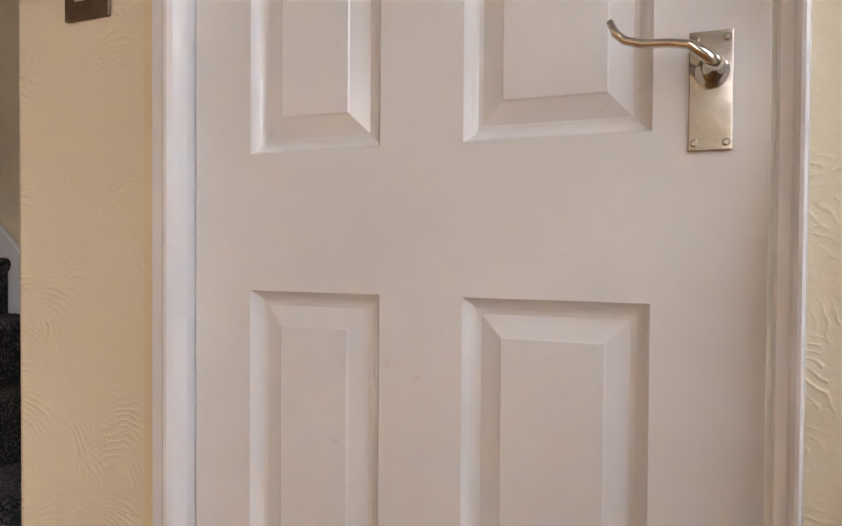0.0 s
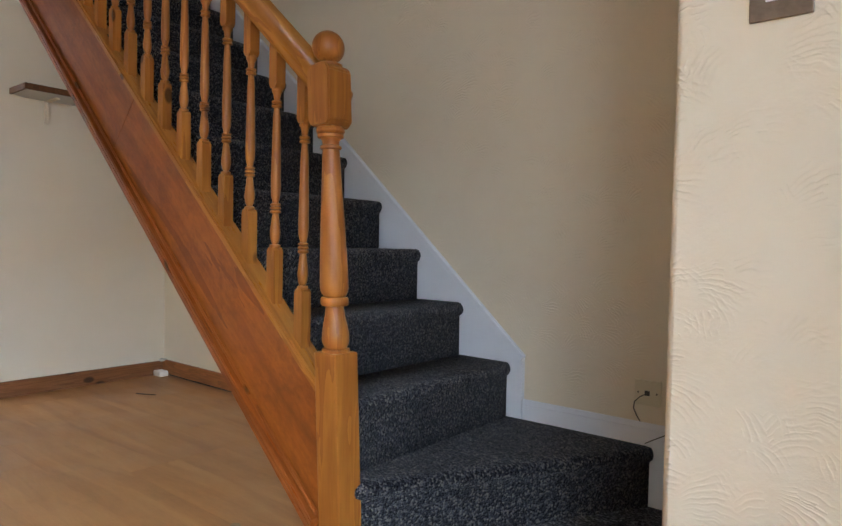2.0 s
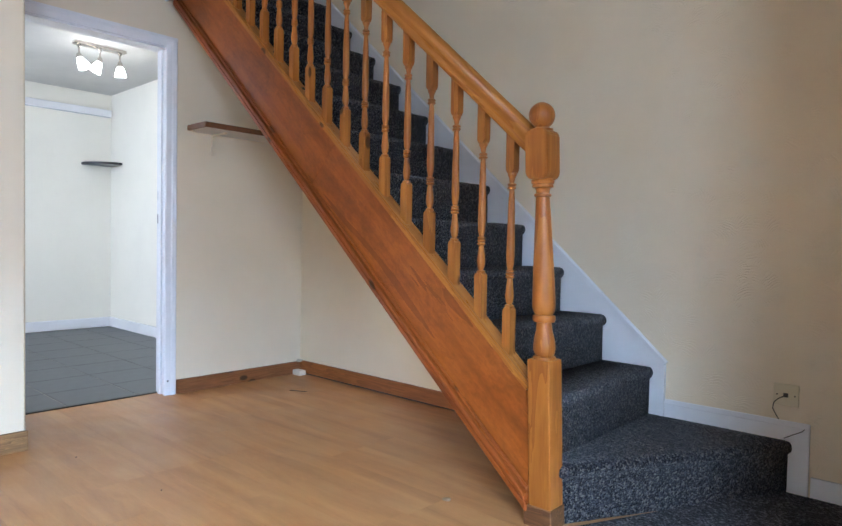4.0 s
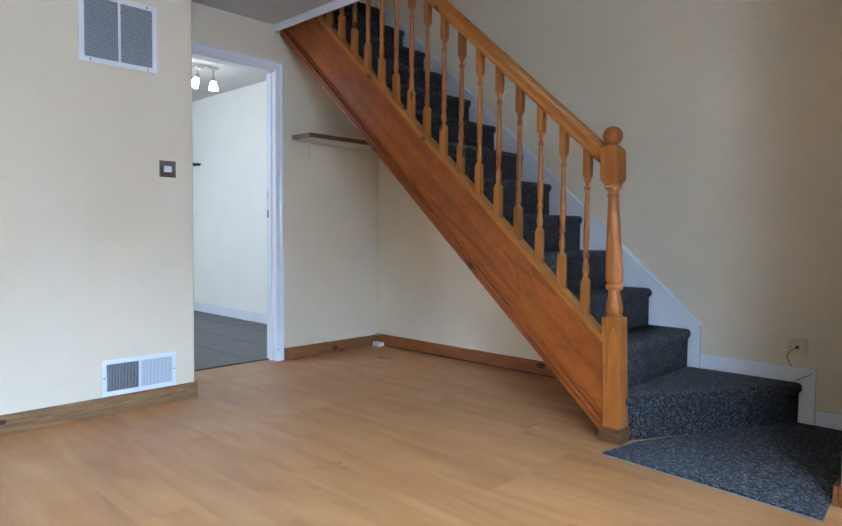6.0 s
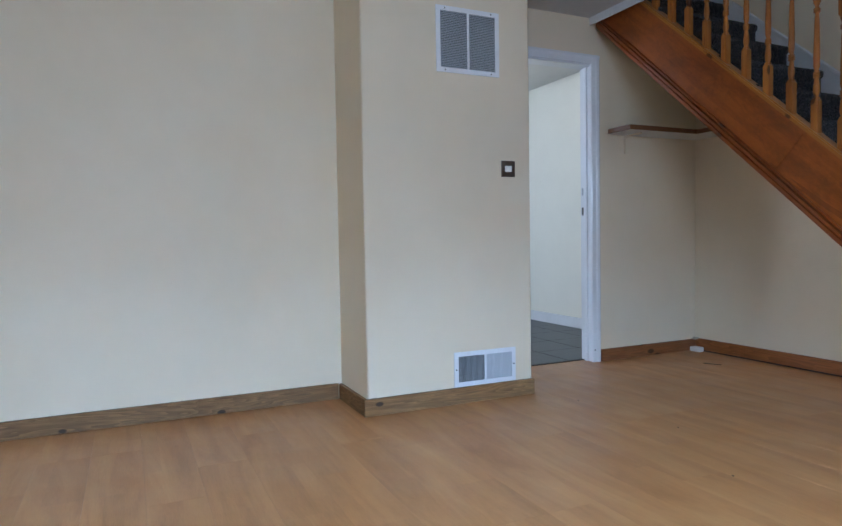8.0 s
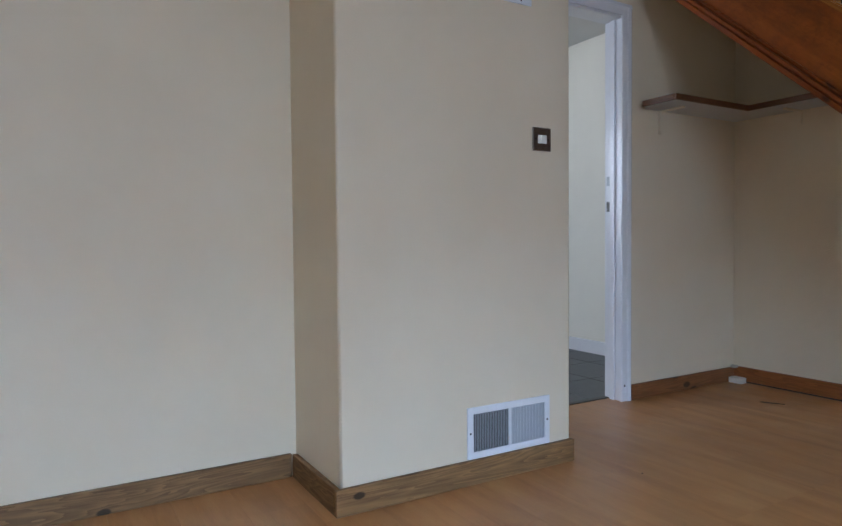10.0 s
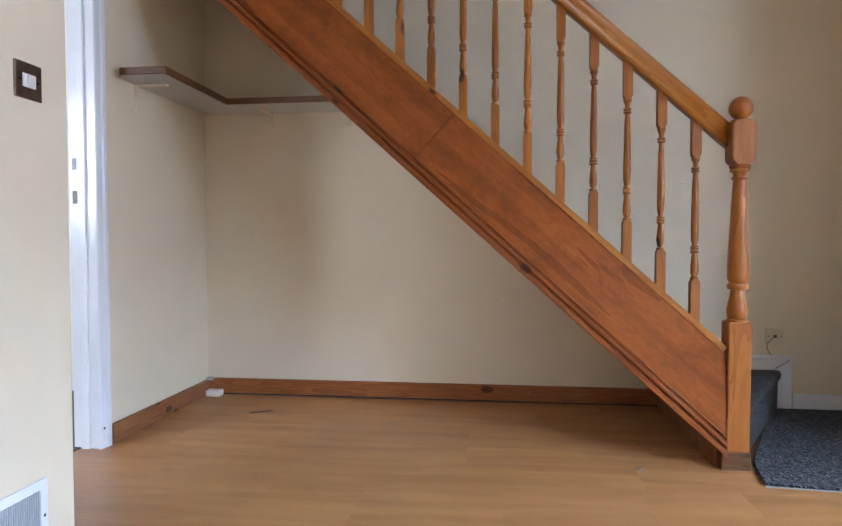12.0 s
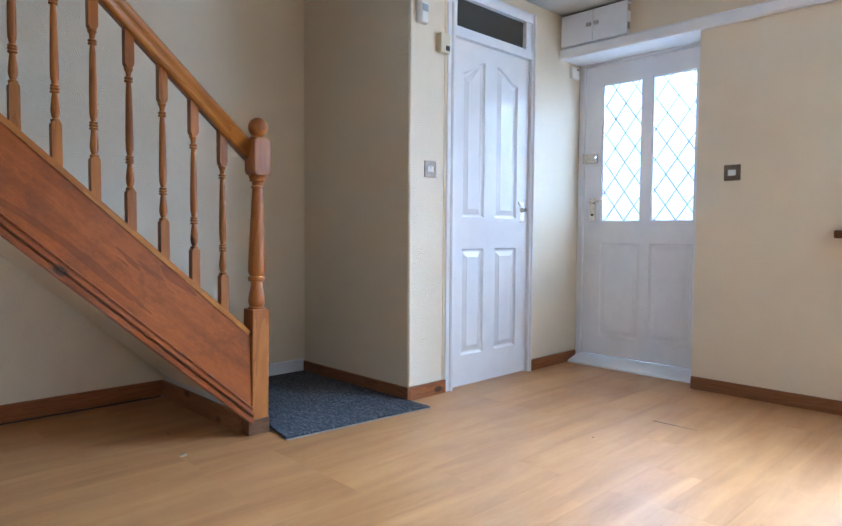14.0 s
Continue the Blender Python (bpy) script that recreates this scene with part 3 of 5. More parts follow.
box(bm, 3.112, NOOK - 0.019, -0.012, -0.001, 0.0, 0.085, 0.003)
structure("baseboard_stair_foot", bm, white_gloss, "white painted skirting at the stair foot", "skirting")


# ---- staircase ----
GO, RISE, N2X = 0.2225, 0.2066, 2.517
ANG = math.radians(42.1)
STR_Y = -0.938
stairs = thing("staircase", (2.5, -0.5, 0), "open pine staircase with dark flecked carpet and turned balusters", "staircase")


def under(ob, m):
    """Sets a part's place in the world, whatever it hangs under."""
    p, base = ob.parent, Matrix()
    while p:
        base = p.matrix_basis @ base
        p = p.parent
    ob.matrix_basis = base.inverted() @ m
    return ob


def slope(x, y, z):
    """Local x runs up the stairs, local z stands square to the slope."""
    c, s = math.cos(ANG), math.sin(ANG)
    return Matrix(((-c, 0, s, x), (0, -1, 0, y), (s, 0, c, z), (0, 0, 0, 1)))


T = Matrix.Translation
for i in range(2, 14):
    x, z0, z1 = N2X - GO * (i - 2), RISE * (i - 1), RISE * i
    prof = [(x - 0.016, z0 - 0.004), (x - 0.016, z1 - 0.052), (x - 0.006, z1 - 0.044), (x, z1 - 0.030), (x - 0.002, z1 - 0.014), (x - 0.012, z1 - 0.003), (x - 0.026, z1)]
    prof += [(x - GO - 0.020, z1), (x - GO - 0.020, z1 - 0.03), (x - 0.045, z1 - 0.03), (x - 0.045, z0 - 0.004)]
    bm = prism(bmesh.new(), [(p - x, q - z1) for p, q in prof], "y", -0.405, 0.472)
    for f in bm.faces:
        f.smooth = abs(f.normal.y) < 0.5
    bmesh.ops.subdivide_edges(bm, edges=[e for e in bm.edges if abs(e.verts[0].co.y - e.verts[1].co.y) > 0.5], cuts=24)
    for v in bm.verts:
        if v.co.x > -0.04 and v.co.z > -0.08:
            v.co += 0.0022 * noise.noise_vector(v.co * 38 + Vector((i, 0, 0)))
    ob = part("carpeted_step", bm, carpet, stairs, "dark grey flecked carpet step")
    under(ob, T((x, -0.5, z1)))
# splayed bottom step
bm = bmesh.new()
front = [(2.56, -0.885), (3.052, -0.022)]
rows = []
ys = [i / 16 for i in range(17)]
for dz, out in ((-RISE + 0.004, -0.016), (-0.052, -0.016), (-0.040, -0.004), (-0.026, 0.0), (-0.012, -0.003), (-0.003, -0.013), (0.0, -0.028)):
    row = []
    for t in ys:
        p = Vector((*front[0], 0)).lerp(Vector((*front[1], 0)), t)
        n = Vector((0.869, -0.495, 0))
        p += n * out + Vector((0, 0, RISE + dz))
        p += 0.002 * noise.noise_vector(p * 38)
        row.append(bm.verts.new(p))
    rows.append(row)
back = [bm.verts.new((2.49, -0.885 + (0.863 * t), RISE)) for t in ys]
rows.append(back)
for lo, hi in zip(rows, rows[1:]):
    for k in range(16):
        f = bm.faces.new((lo[k], lo[k + 1], hi[k + 1], hi[k]))
        f.smooth = True
base0 = [bm.verts.new((2.49, -0.885, 0.004)), bm.verts.new((2.49, -0.022, 0.004))]
bm.faces.new([r[0] for r in rows] + [base0[0]])
bm.faces.new([r[-1] for r in rows] + [base0[1]])
under(part("carpeted_bottom_step", bm, carpet, stairs, "splayed dark carpet bottom step"), Matrix())

# outer string, built along the slope; local z is counted from the top of the base rail
RAIL0 = (2.475, 0.466)
k = math.tan(ANG)
# two sheets of plywood meet in a butt joint
JOINT = 1.352
bm = prism(bmesh.new(), [(-0.02 * k, -0.02), (JOINT - 0.0008, -0.02), (JOINT + 0.0052, -0.304), (-0.304 * k, -0.304)], "y", 0, 0.03)
under(part("outer_string", bm, red_ply, stairs, "red-brown stained plywood side panel"), slope(RAIL0[0], STR_Y + 0.03, RAIL0[1]))
bm = prism(bmesh.new(), [(JOINT + 0.0008, -0.02), (3.34, -0.02), (3.34 - 0.304 * k, -0.304), (JOINT + 0.0068, -0.304)], "y", 0, 0.0292)
under(part("upper_string", bm, red_ply, stairs, "scuffed upper sheet of the stained side panel"), slope(RAIL0[0], STR_Y + 0.0292, RAIL0[1]))
bm = bmesh.new()
for z0, z1, t in ((-0.307, -0.284, 0.018), (-0.284, -0.278, 0.008), (-0.278, -0.262, 0.026), (-0.262, -0.256, 0.007), (-0.256, -0.246, 0.014)):
    prism(bm, [(z1 * k, z1), (3.335 + z1 * k, z1), (3.335 + z0 * k, z0), (z0 * k, z0)], "y", 0.0, t)
bmesh.ops.bevel(bm, geom=[e for e in bm.edges if e.calc_length() > 2], offset=0.0034, segments=3, affect="EDGES")
under(part("string_moulding", bm, red_mould, stairs, "dark red moulded strip along the string"), slope(RAIL0[0], STR_Y - 0.0005, RAIL0[1]))
bm = bmesh.new()
prism(bm, [(0.0, -0.028), (3.3, -0.028), (3.3, 0.0), (0.0, 0.0)], "y", -0.038, 0.036)
bmesh.ops.bevel(bm, geom=[e for e in bm.edges if e.calc_length() > 2], offset=0.006, segments=2, affect="EDGES")
under(part("base_rail", bm, pine_rail, stairs, "light pine base rail"), slope(RAIL0[0], -0.907, RAIL0[1]))
bm = prism(bmesh.new(), [(-0.29, -0.262), (3.0, -0.262), (3.0, -0.250), (-0.28, -0.250)], "y", -0.906, 0.0)
under(part("soffit", bm, wall_y, stairs, "cream painted underside"), slope(RAIL0[0], -0.907, RAIL0[1]))

# handrail, a moulded section along the slope
sect = [(-0.024, 0.0), (0.024, 0.0), (0.026, 0.018), (0.022, 0.026), (0.031, 0.036), (0.033, 0.052), (0.026, 0.066), (0.012, 0.072), (-0.012, 0.072), (-0.026, 0.066), (-0.033, 0.052), (-0.031, 0.036), (-0.022, 0.026), (-0.026, 0.018)]
bm = prism(bmesh.new(), sect, "x", -0.02, 3.25)
for f in bm.faces:
    f.smooth = True
under(part("handrail", bm, pine_rail, stairs, "glossy orange pine handrail"), slope(2.475, -0.918, 1.203))

# turned balusters
def baluster():
    bm = bmesh.new()
    s = 0.0165
    H = 0.80
    prism(bm, [(-s, 0.008), (s, -0.022), (s, 0.140), (0.010, 0.149), (-0.010, 0.149), (-s, 0.140)], "y", -s, s)
    prism(bm, [(-s, 0.620), (-0.010, 0.608), (0.010, 0.608), (s, 0.620), (s, H - 0.045), (-s, H - 0.015)], "y", -s, s)
    lathe(bm, [(0.010, 0.145), (0.0150, 0.149), (0.0160, 0.153), (0.0150, 0.157), (0.0085, 0.159), (0.0125, 0.168), (0.0152, 0.184), (0.0150, 0.196), (0.0115, 0.228), (0.0092, 0.247),
               (0.0140, 0.2485), (0.0162, 0.2525), (0.0140, 0.2565), (0.0085, 0.258), (0.0140, 0.2595), (0.0162, 0.2635), (0.0140, 0.2675), (0.0085, 0.269), (0.0140, 0.2705), (0.0150, 0.2735), (0.0140, 0.2765), (0.0085, 0.278),
               (0.0135, 0.300), (0.0145, 0.33), (0.0138, 0.39), (0.0110, 0.520), (0.0085, 0.552),
               (0.0135, 0.5535), (0.0160, 0.5575), (0.0135, 0.5615), (0.0080, 0.563), (0.0135, 0.5645), (0.0160, 0.5685), (0.0135, 0.5725), (0.0080, 0.574), (0.0105, 0.590), (0.0130, 0.596), (0.0158, 0.600), (0.0158, 0.605), (0.0120, 0.614)], 14)
    return bm


first = None
for k in range(18):
    x = 2.363 - 0.125 * k
    z = RAIL0[1] + math.tan(ANG) * (RAIL0[0] - x)
    m = Matrix.Translation((x, -0.907, z))
    if first is None:
        first = part("baluster", baluster(), pine, stairs)
        ob = first
    else:
        ob = new("baluster", first.data)
        ob.parent = stairs
    under(ob, m)

# newel post
NX, NY = 2.520, -0.893
LEAN = Matrix(((1, 0, -0.011, 0), (0, 1, -0.046, 0), (0, 0, 1, 0), (0, 0, 0, 1)))  # the old post leans a little
newel = part("newel_post", boxes((-0.041, 0.041, -0.041, 0.041, 0.07, 0.56), bevel=0.004), newel_wood, stairs, "orange pine newel post")
under(newel, Matrix.Translation((NX, NY, 0)))
bm = bmesh.new()
q = 0.041
prism(bm, [(-q, 1.158), (-0.028, 1.142), (0.028, 1.142), (q, 1.158), (q, 1.283), (0.030, 1.298), (-0.030, 1.298), (-q, 1.283)], "y", -q, q)
bmesh.ops.bevel(bm, geom=[e for e in bm.edges], offset=0.004, segments=2, affect="EDGES")
under(part("cap_block", bm, newel_wood, newel), Matrix.Translation((NX, NY, 0.0)))
bm = lathe(bmesh.new(), [(0.030, 0.553), (0.036, 0.556), (0.0375, 0.562), (0.036, 0.568), (0.029, 0.571), (0.034, 0.580), (0.0365, 0.592), (0.036, 0.606), (0.032, 0.632), (0.0265, 0.655), (0.0240, 0.680),
                         (0.0345, 0.682), (0.037, 0.687), (0.0375, 0.693), (0.037, 0.699), (0.0345, 0.704), (0.0285, 0.706), (0.034, 0.714), (0.037, 0.724), (0.0378, 0.738), (0.0368, 0.78), (0.0332, 0.86), (0.0275, 0.98), (0.0228, 1.075), (0.0220, 1.086),
                         (0.0270, 1.088), (0.0282, 1.092), (0.0270, 1.096), (0.0220, 1.098), (0.0225, 1.108), (0.0255, 1.114), (0.0335, 1.117), (0.0345, 1.121), (0.0335, 1.125), (0.0300, 1.126), (0.0350, 1.128), (0.0375, 1.133), (0.0365, 1.139), (0.030, 1.146)], 32)
under(part("turned_shaft", bm, newel_wood, newel), Matrix.Translation((NX, NY, 0.0)))
R = 0.042
bm = lathe(bmesh.new(), [(0.034, 1.296), (0.035, 1.302), (0.024, 1.306), (0.020, 1.312)] + [(R * math.sin(a), 1.346 - R * math.cos(a)) for a in [0.55 + 2.55 * k / 12 for k in range(13)]], 28)
under(part("ball_finial", bm, newel_wood, newel, "round turned ball finial"), Matrix.Translation((NX, NY, 0.0)))
bm = boxes((-0.06, 0.045, -0.045, 0.045, 0.0, 0.072), bevel=0.004)
under(part("base_block", bm, block_wood, newel, "rough brown wooden base block"), Matrix.Translation((NX, NY, 0.0)))

for ob in (newel, *newel.children):
    ob.data.transform(LEAN)

# white string board on the wall
bm = prism(bmesh.new(), [(2.562, 0.206), (2.562, 0.440), (2.545, 0.452), (-0.02, 0.452 + 0.905 * 2.565), (-0.02, 0.15 + 0.905 * 2.565), (2.40, 0.206)], "y", -0.022, -0.001)
under(part("wall_string", bm, white_gloss, stairs, "white painted wall string"), Matrix())
bm = bmesh.new()
prism(bm, [(0, 0), (3.45, 0), (3.45, 0.028), (0.0, 0.028)], "y", -0.003, 0.016)
bmesh.ops.bevel(bm, geom=[e for e in bm.edges if e.calc_length() > 2], offset=0.006, segments=3, affect="EDGES")
wx = Matrix(((-math.cos(math.atan(0.905)), 0, math.sin(math.atan(0.905)), 2.56), (0, -1, 0, -0.022), (math.sin(math.atan(0.905)), 0, math.cos(math.atan(0.905)), 0.425), (0, 0, 0, 1)))
under(part("string_bead", bm, white_gloss, stairs), wx)
bm = boxes((2.563, 3.106, -0.016, -0.001, 0.0, 0.278), bevel=0.004)
box(bm, 2.568, 3.108, -0.022, -0.0165, 0.262, 0.284, 0.0025)
under(part("foot_board", bm, white_gloss, stairs, "white painted board at the bottom step"), Matrix())

# carpet at the foot
offcut = thing("carpet_offcut", (2.95, -0.55, 0.0), "dark blue-grey flecked carpet piece laid at the stair foot", "carpet")
OFFCUT = [(2.600, -0.86), (2.558, -1.088), (2.80, -1.108), (3.08, -1.132), (3.366, -1.157), (3.356, -0.996), (NOOK - 0.02, -0.97), (NOOK - 0.02, -0.018), (3.0, -0.018)]
bm = prism(bmesh.new(), OFFCUT, "z", 0.0045, 0.012)
bmesh.ops.bevel(bm, geom=[e for e in bm.edges if e.verts[0].co.z > 0.006 and e.verts[1].co.z > 0.006], offset=0.003, segments=2, affect="EDGES")
under(part("tufted_face", bm, offcut_carpet, offcut), Matrix())
bm = prism(bmesh.new(), [(2.599, -0.86), (2.5565, -1.091), (2.80, -1.111), (3.08, -1.135), (3.3685, -1.160), (3.357, -0.997), (NOOK - 0.021, -0.972), (NOOK - 0.021, -0.019), (3.0, -0.019)], "z", 0.0005, 0.0044)
under(part("backing", bm, backing, offcut, "pale woven backing showing at the cut edge"), Matrix())
bm = tube(bmesh.new(), [(3.30, -1.154, 0.004), (3.325, -1.170, 0.002), (3.345, -1.168, 0.0015), (3.352, -1.183, 0.0015)], 0.0011, 6)
under(part("loose_thread", bm, backing, offcut), Matrix())


# ---- floors, boards and tiles ----
def inset_outline(pts, d):
    """The outline drawn in by d, corners mitred; pts run anticlockwise."""
    out = []
    n = len(pts)
    for i in range(n):
        a, b, c = (Vector(pts[(i + k) % n]) for k in (-1, 0, 1))
        u, v = (b - a).normalized(), (c - b).normalized()
        nu, nv = Vector((-u.y, u.x)), Vector((-v.y, v.x))
        k = (nu + nv) / max(0.2, 1 + nu.dot(nv))
        out.append(tuple(b + k * d))
    return out


def relief(bm, outline, steps, place):
    """Rings of an outline at growing insets and depths, closed by a middle face. place(u, v, depth) gives the point."""
    inner = outline if callable(outline) else lambda d: inset_outline(outline, d)
    rings = [[bm.verts.new(place(u, v, depth)) for u, v in inner(d)] for d, depth in steps]
    n = len(rings[0])
    for lo, hi in zip(rings, rings[1:]):
        for i in range(n):
            j = (i + 1) % n
            bm.faces.new((lo[i], lo[j], hi[j], hi[i]))
    last = rings[-1]
    if len(last) == 4:
        bm.faces.new(last)
    else:
        # an arched field: strips from the curve down to the foot
        base, top = last[0].co, last[2:]
        feet = [bm.verts.new((v.co.x, v.co.y, base.z)) for v in top]
        for k in range(len(top) - 1):
            bm.faces.new((feet[k], feet[k + 1], top[k + 1], top[k]))
    return bm


def panelled_door(parent, x0, x1, z0, z1, holes, arches, mat, turn):
    """A moulded door leaf in its own frame: u across, v up, depth into the leaf. turn: its place in the world."""
    bm = bmesh.new()
    us = sorted({x0, x1, *(h[0] for h in holes), *(h[1] for h in holes)})
    # rails and stiles fill what the panels leave
    cols = {}
    for h in holes:
        cols.setdefault((h[0], h[1]), []).append(h)
    for ua, ub in zip(us, us[1:]):
        here = sorted(cols.get((ua, ub), []), key=lambda h: h[2])
        v = z0
        for h in here:
            box(bm, ua, ub, 0, 0.036, v, h[2])
            v = h[3]
        box(bm, ua, ub, 0, 0.036, v, z1)
    leaf = part("leaf", bm, mat, parent)
    under(leaf, turn)
    for h in holes:
        ua, ub, va, vb = h
        outline = arches.get(h) or [(ua, va), (ub, va), (ub, vb), (ua, vb)]
        bm = bmesh.new()
        shape = outline
        if callable(outline):
            outline = shape(0.0)
        relief(bm, shape, ((0, 0.0), (0.002, 0.0042), (0.0045, 0.0080), (0.0075, 0.0110), (0.011, 0.0130), (0.0145, 0.0140), (0.020, 0.0140), (0.045, 0.0048), (0.047, 0.0028), (0.050, 0.0025)), lambda u, v, d: (u, d, v))
        for f in bm.faces:
            f.smooth = len(f.verts) == 4 and f.calc_area() < 0.02
        bm.normal_update()
        for e in bm.edges:
            if len(e.link_faces) == 2 and e.calc_face_angle(0.0) > 0.235:
                e.smooth = False
        if h in arches:
            # the flat of the leaf above the curve
            top = [p for p in outline[2:]]
            for p, q in zip(top, top[1:]):
                if abs(p[0] - q[0]) < 1e-6:
                    continue
                vs = [bm.verts.new((u, 0.0, v)) for u, v in (p, (p[0], vb + 0.0), (q[0], vb + 0.0), q)]
                if (p[1] < vb - 1e-5) and (q[1] < vb - 1e-5):
                    bm.faces.new(vs)
                elif p[1] < vb - 1e-5:
                    bm.faces.new([vs[0], vs[1], vs[2]])
                elif q[1] < vb - 1e-5:
                    bm.faces.new([vs[0], vs[2], vs[3]])
        under(part("moulded_panel", bm, mat, leaf), turn)
    return leaf


def boards(parent, x0, x1, y0, y1):
    wide, long = 0.193, 1.285
    shared = {}
    rnd = random.Random(4)
    y, row = y1, 0
    while y > y0:
        x = x0 - rnd.choice((0.0, 0.31, 0.64, 0.95))
        while x < x1:
            a, b = max(x, x0), min(x + long, x1)
            if b - a > 0.02:
                key = (round(b - a, 3), row == 0)
                if key not in shared:
                    bm = bmesh.new()
                    g = 0.0007
                    L = b - a
                    lo = [bm.verts.new(p) for p in ((g * .4, -wide + g * .4, -0.01), (L - g * .4, -wide + g * .4, -0.01), (L - g * .4, -g * .4, -0.01), (g * .4, -g * .4, -0.01))]
                    top = [bm.verts.new((v.co.x, v.co.y, 0)) for v in lo]
                    for r, s in ((lo, top),):
                        for i in range(4):
                            bm.faces.new((r[i], r[(i + 1) % 4], s[(i + 1) % 4], s[i]))
                    bm.faces.new(top)
                    me = bpy.data.meshes.new("floor_board")
                    bm.to_mesh(me)
                    bm.free()
                    me.materials.append(laminate)
                    shared[key] = me
                ob = new("floor_board", shared[key])
                ob.parent = parent
                ob.location = (a, y, 0)
            x += long
        y -= wide
        row += 1


# ---- kitchen doorway ----
door_frame = thing("kitchen_door_frame", (WEST, -1.4, 0), "white gloss painted frame of the open kitchen doorway", "door frame")
OP_A, OP_B, OP_T = -1.775, -0.985, 2.035
for y0, y1 in ((OP_B, -0.957), (OP_A - 0.028, OP_A)):
    bm = boxes((WEST - 0.115, WEST + 0.001, y0, y1, 0, OP_T + 0.028), bevel=0.002)
    under(part("jamb", bm, white_gloss, door_frame), Matrix())
bm = boxes((WEST - 0.114, WEST, OP_A, OP_B, OP_T, OP_T + 0.028), bevel=0.002)
under(part("head", bm, white_gloss, door_frame), Matrix())


def architrave(parent, side, y0, y1, z1, x, mat):
    """One upright of a moulded architrave on the west wall."""
    bm = bmesh.new()
    w = y1 - y0
    prof = [(0, 0), (0.008, 0), (0.012, 0.006), (0.014, 0.5 * w), (0.019, 0.62 * w), (0.020, 0.9 * w), (0.016, w), (0, w)]
    if side < 0:
        prof = [(d, w - u) for d, u in prof]
    prism(bm, [(x + d, y0 + u) for d, u in prof], "z", 0, z1)
    under(part("architrave", bm, mat, parent), Matrix())


architrave(door_frame, 1, -0.992, -0.925, OP_T + 0.066, WEST, white_gloss)
architrave(door_frame, -1, -1.842, -1.79, OP_T + 0.066, WEST, white_gloss)
bm = bmesh.new()
prism(bm, [(WEST, OP_T + 0.012), (WEST + 0.010, OP_T + 0.012), (WEST + 0.014, OP_T + 0.04), (WEST + 0.020, OP_T + 0.055), (WEST + 0.018, OP_T + 0.070), (WEST, OP_T + 0.070)], "y", -1.842, -0.925)
ob = part("head_architrave", bm, white_gloss, door_frame)
under(ob, Matrix.Translation((0, 0, 0)))
for y0, y1 in ((OP_B - 0.012, OP_B),):
    bm = boxes((WEST - 0.072, WEST - 0.040, y0, y1, 0, OP_T), bevel=0.002)
    under(part("door_stop", bm, white_gloss, door_frame), Matrix())
bm = boxes((WEST - 0.102, WEST - 0.078, OP_B - 0.002, OP_B, 1.02, 1.075), bevel=0.0006)
under(part("strike_plate", bm, dark_metal, door_frame, "dark metal strike plate"), Matrix())
bm = boxes((WEST - 0.102, WEST - 0.082, OP_B - 0.002, OP_B, 1.16, 1.21), bevel=0.0006)
under(part("keeper_plate", bm, grey_plastic, door_frame, "painted-over keeper plate"), Matrix())
bm = lathe(bmesh.new(), [(0.005, 0), (0.005, 0.003), (0.002, 0.004)], 10)
under(part("screw_hole", bm, dark_metal, door_frame), Matrix.Translation((WEST + 0.0145, -0.975, 0.085)) @ pose(0, 0, 0, 0, 90, 0))
bm = boxes((WEST - 0.115, WEST - 0.085, OP_A, OP_B, -0.004, 0.006), bevel=0.002)
structure("trim_threshold", bm, dark_metal, "dark metal threshold strip between boards and tiles", "trim")

# ---- cupboard door with transom ----
D = -0.964
door_1 = thing("cupboard_door", (3.712, D, 0), "closed white four-panel moulded door with arched upper panels", "door")
P = [(3.813, 4.005), (4.113, 4.323)]
LO, HI = (0.185, 0.806), (0.990, 1.90)


def arch(x0, x1, z0, low, top, rise_right):
    pts = [(x0, z0), (x1, z0)]
    n = 8
    curve = []
    for k in range(n + 1):
        t = k / n
        s = t * t * (3 - 2 * t)
        curve.append((x0 + (x1 - x0) * t, low + (top - low) * (s if rise_right else 1 - s)))
    return pts + curve[::-1]


holes = [(*P[0], *LO), (*P[1], *LO), (*P[0], *HI), (*P[1], *HI)]
arches = {
    holes[2]: lambda d: arch(P[0][0] + d, P[0][1] - d, HI[0] + d, 1.815 - d, HI[1] - d, True),
    holes[3]: lambda d: arch(P[1][0] + d, P[1][1] - d, HI[0] + d, 1.815 - d, HI[1] - d, False),
}
leaf = panelled_door(door_1, 3.7225, 4.434, 0.006, 1.995, holes, arches, door_paint, Matrix.Translation((0, D, 0)))
# lever on its plate
bm = boxes((4.358, 4.400, D - 0.004, D - 0.0005, 0.966, 1.089), bevel=0.0012)
plate = part("handle_plate", bm, chrome, door_1, "tarnished chrome lever plate")
under(plate, Matrix())
for sx, sz in ((4.364, 0.974), (4.394, 0.974), (4.364, 1.081), (4.394, 1.081)):
    bm = lathe(bmesh.new(), [(0.0042, 0), (0.0042, 0.001), (0.0025, 0.0022)], 12)
    under(part("screw", bm, chrome, plate), Matrix.Translation((sx, D - 0.004, sz)) @ pose(0, 0, 0, 90, 0, 0))
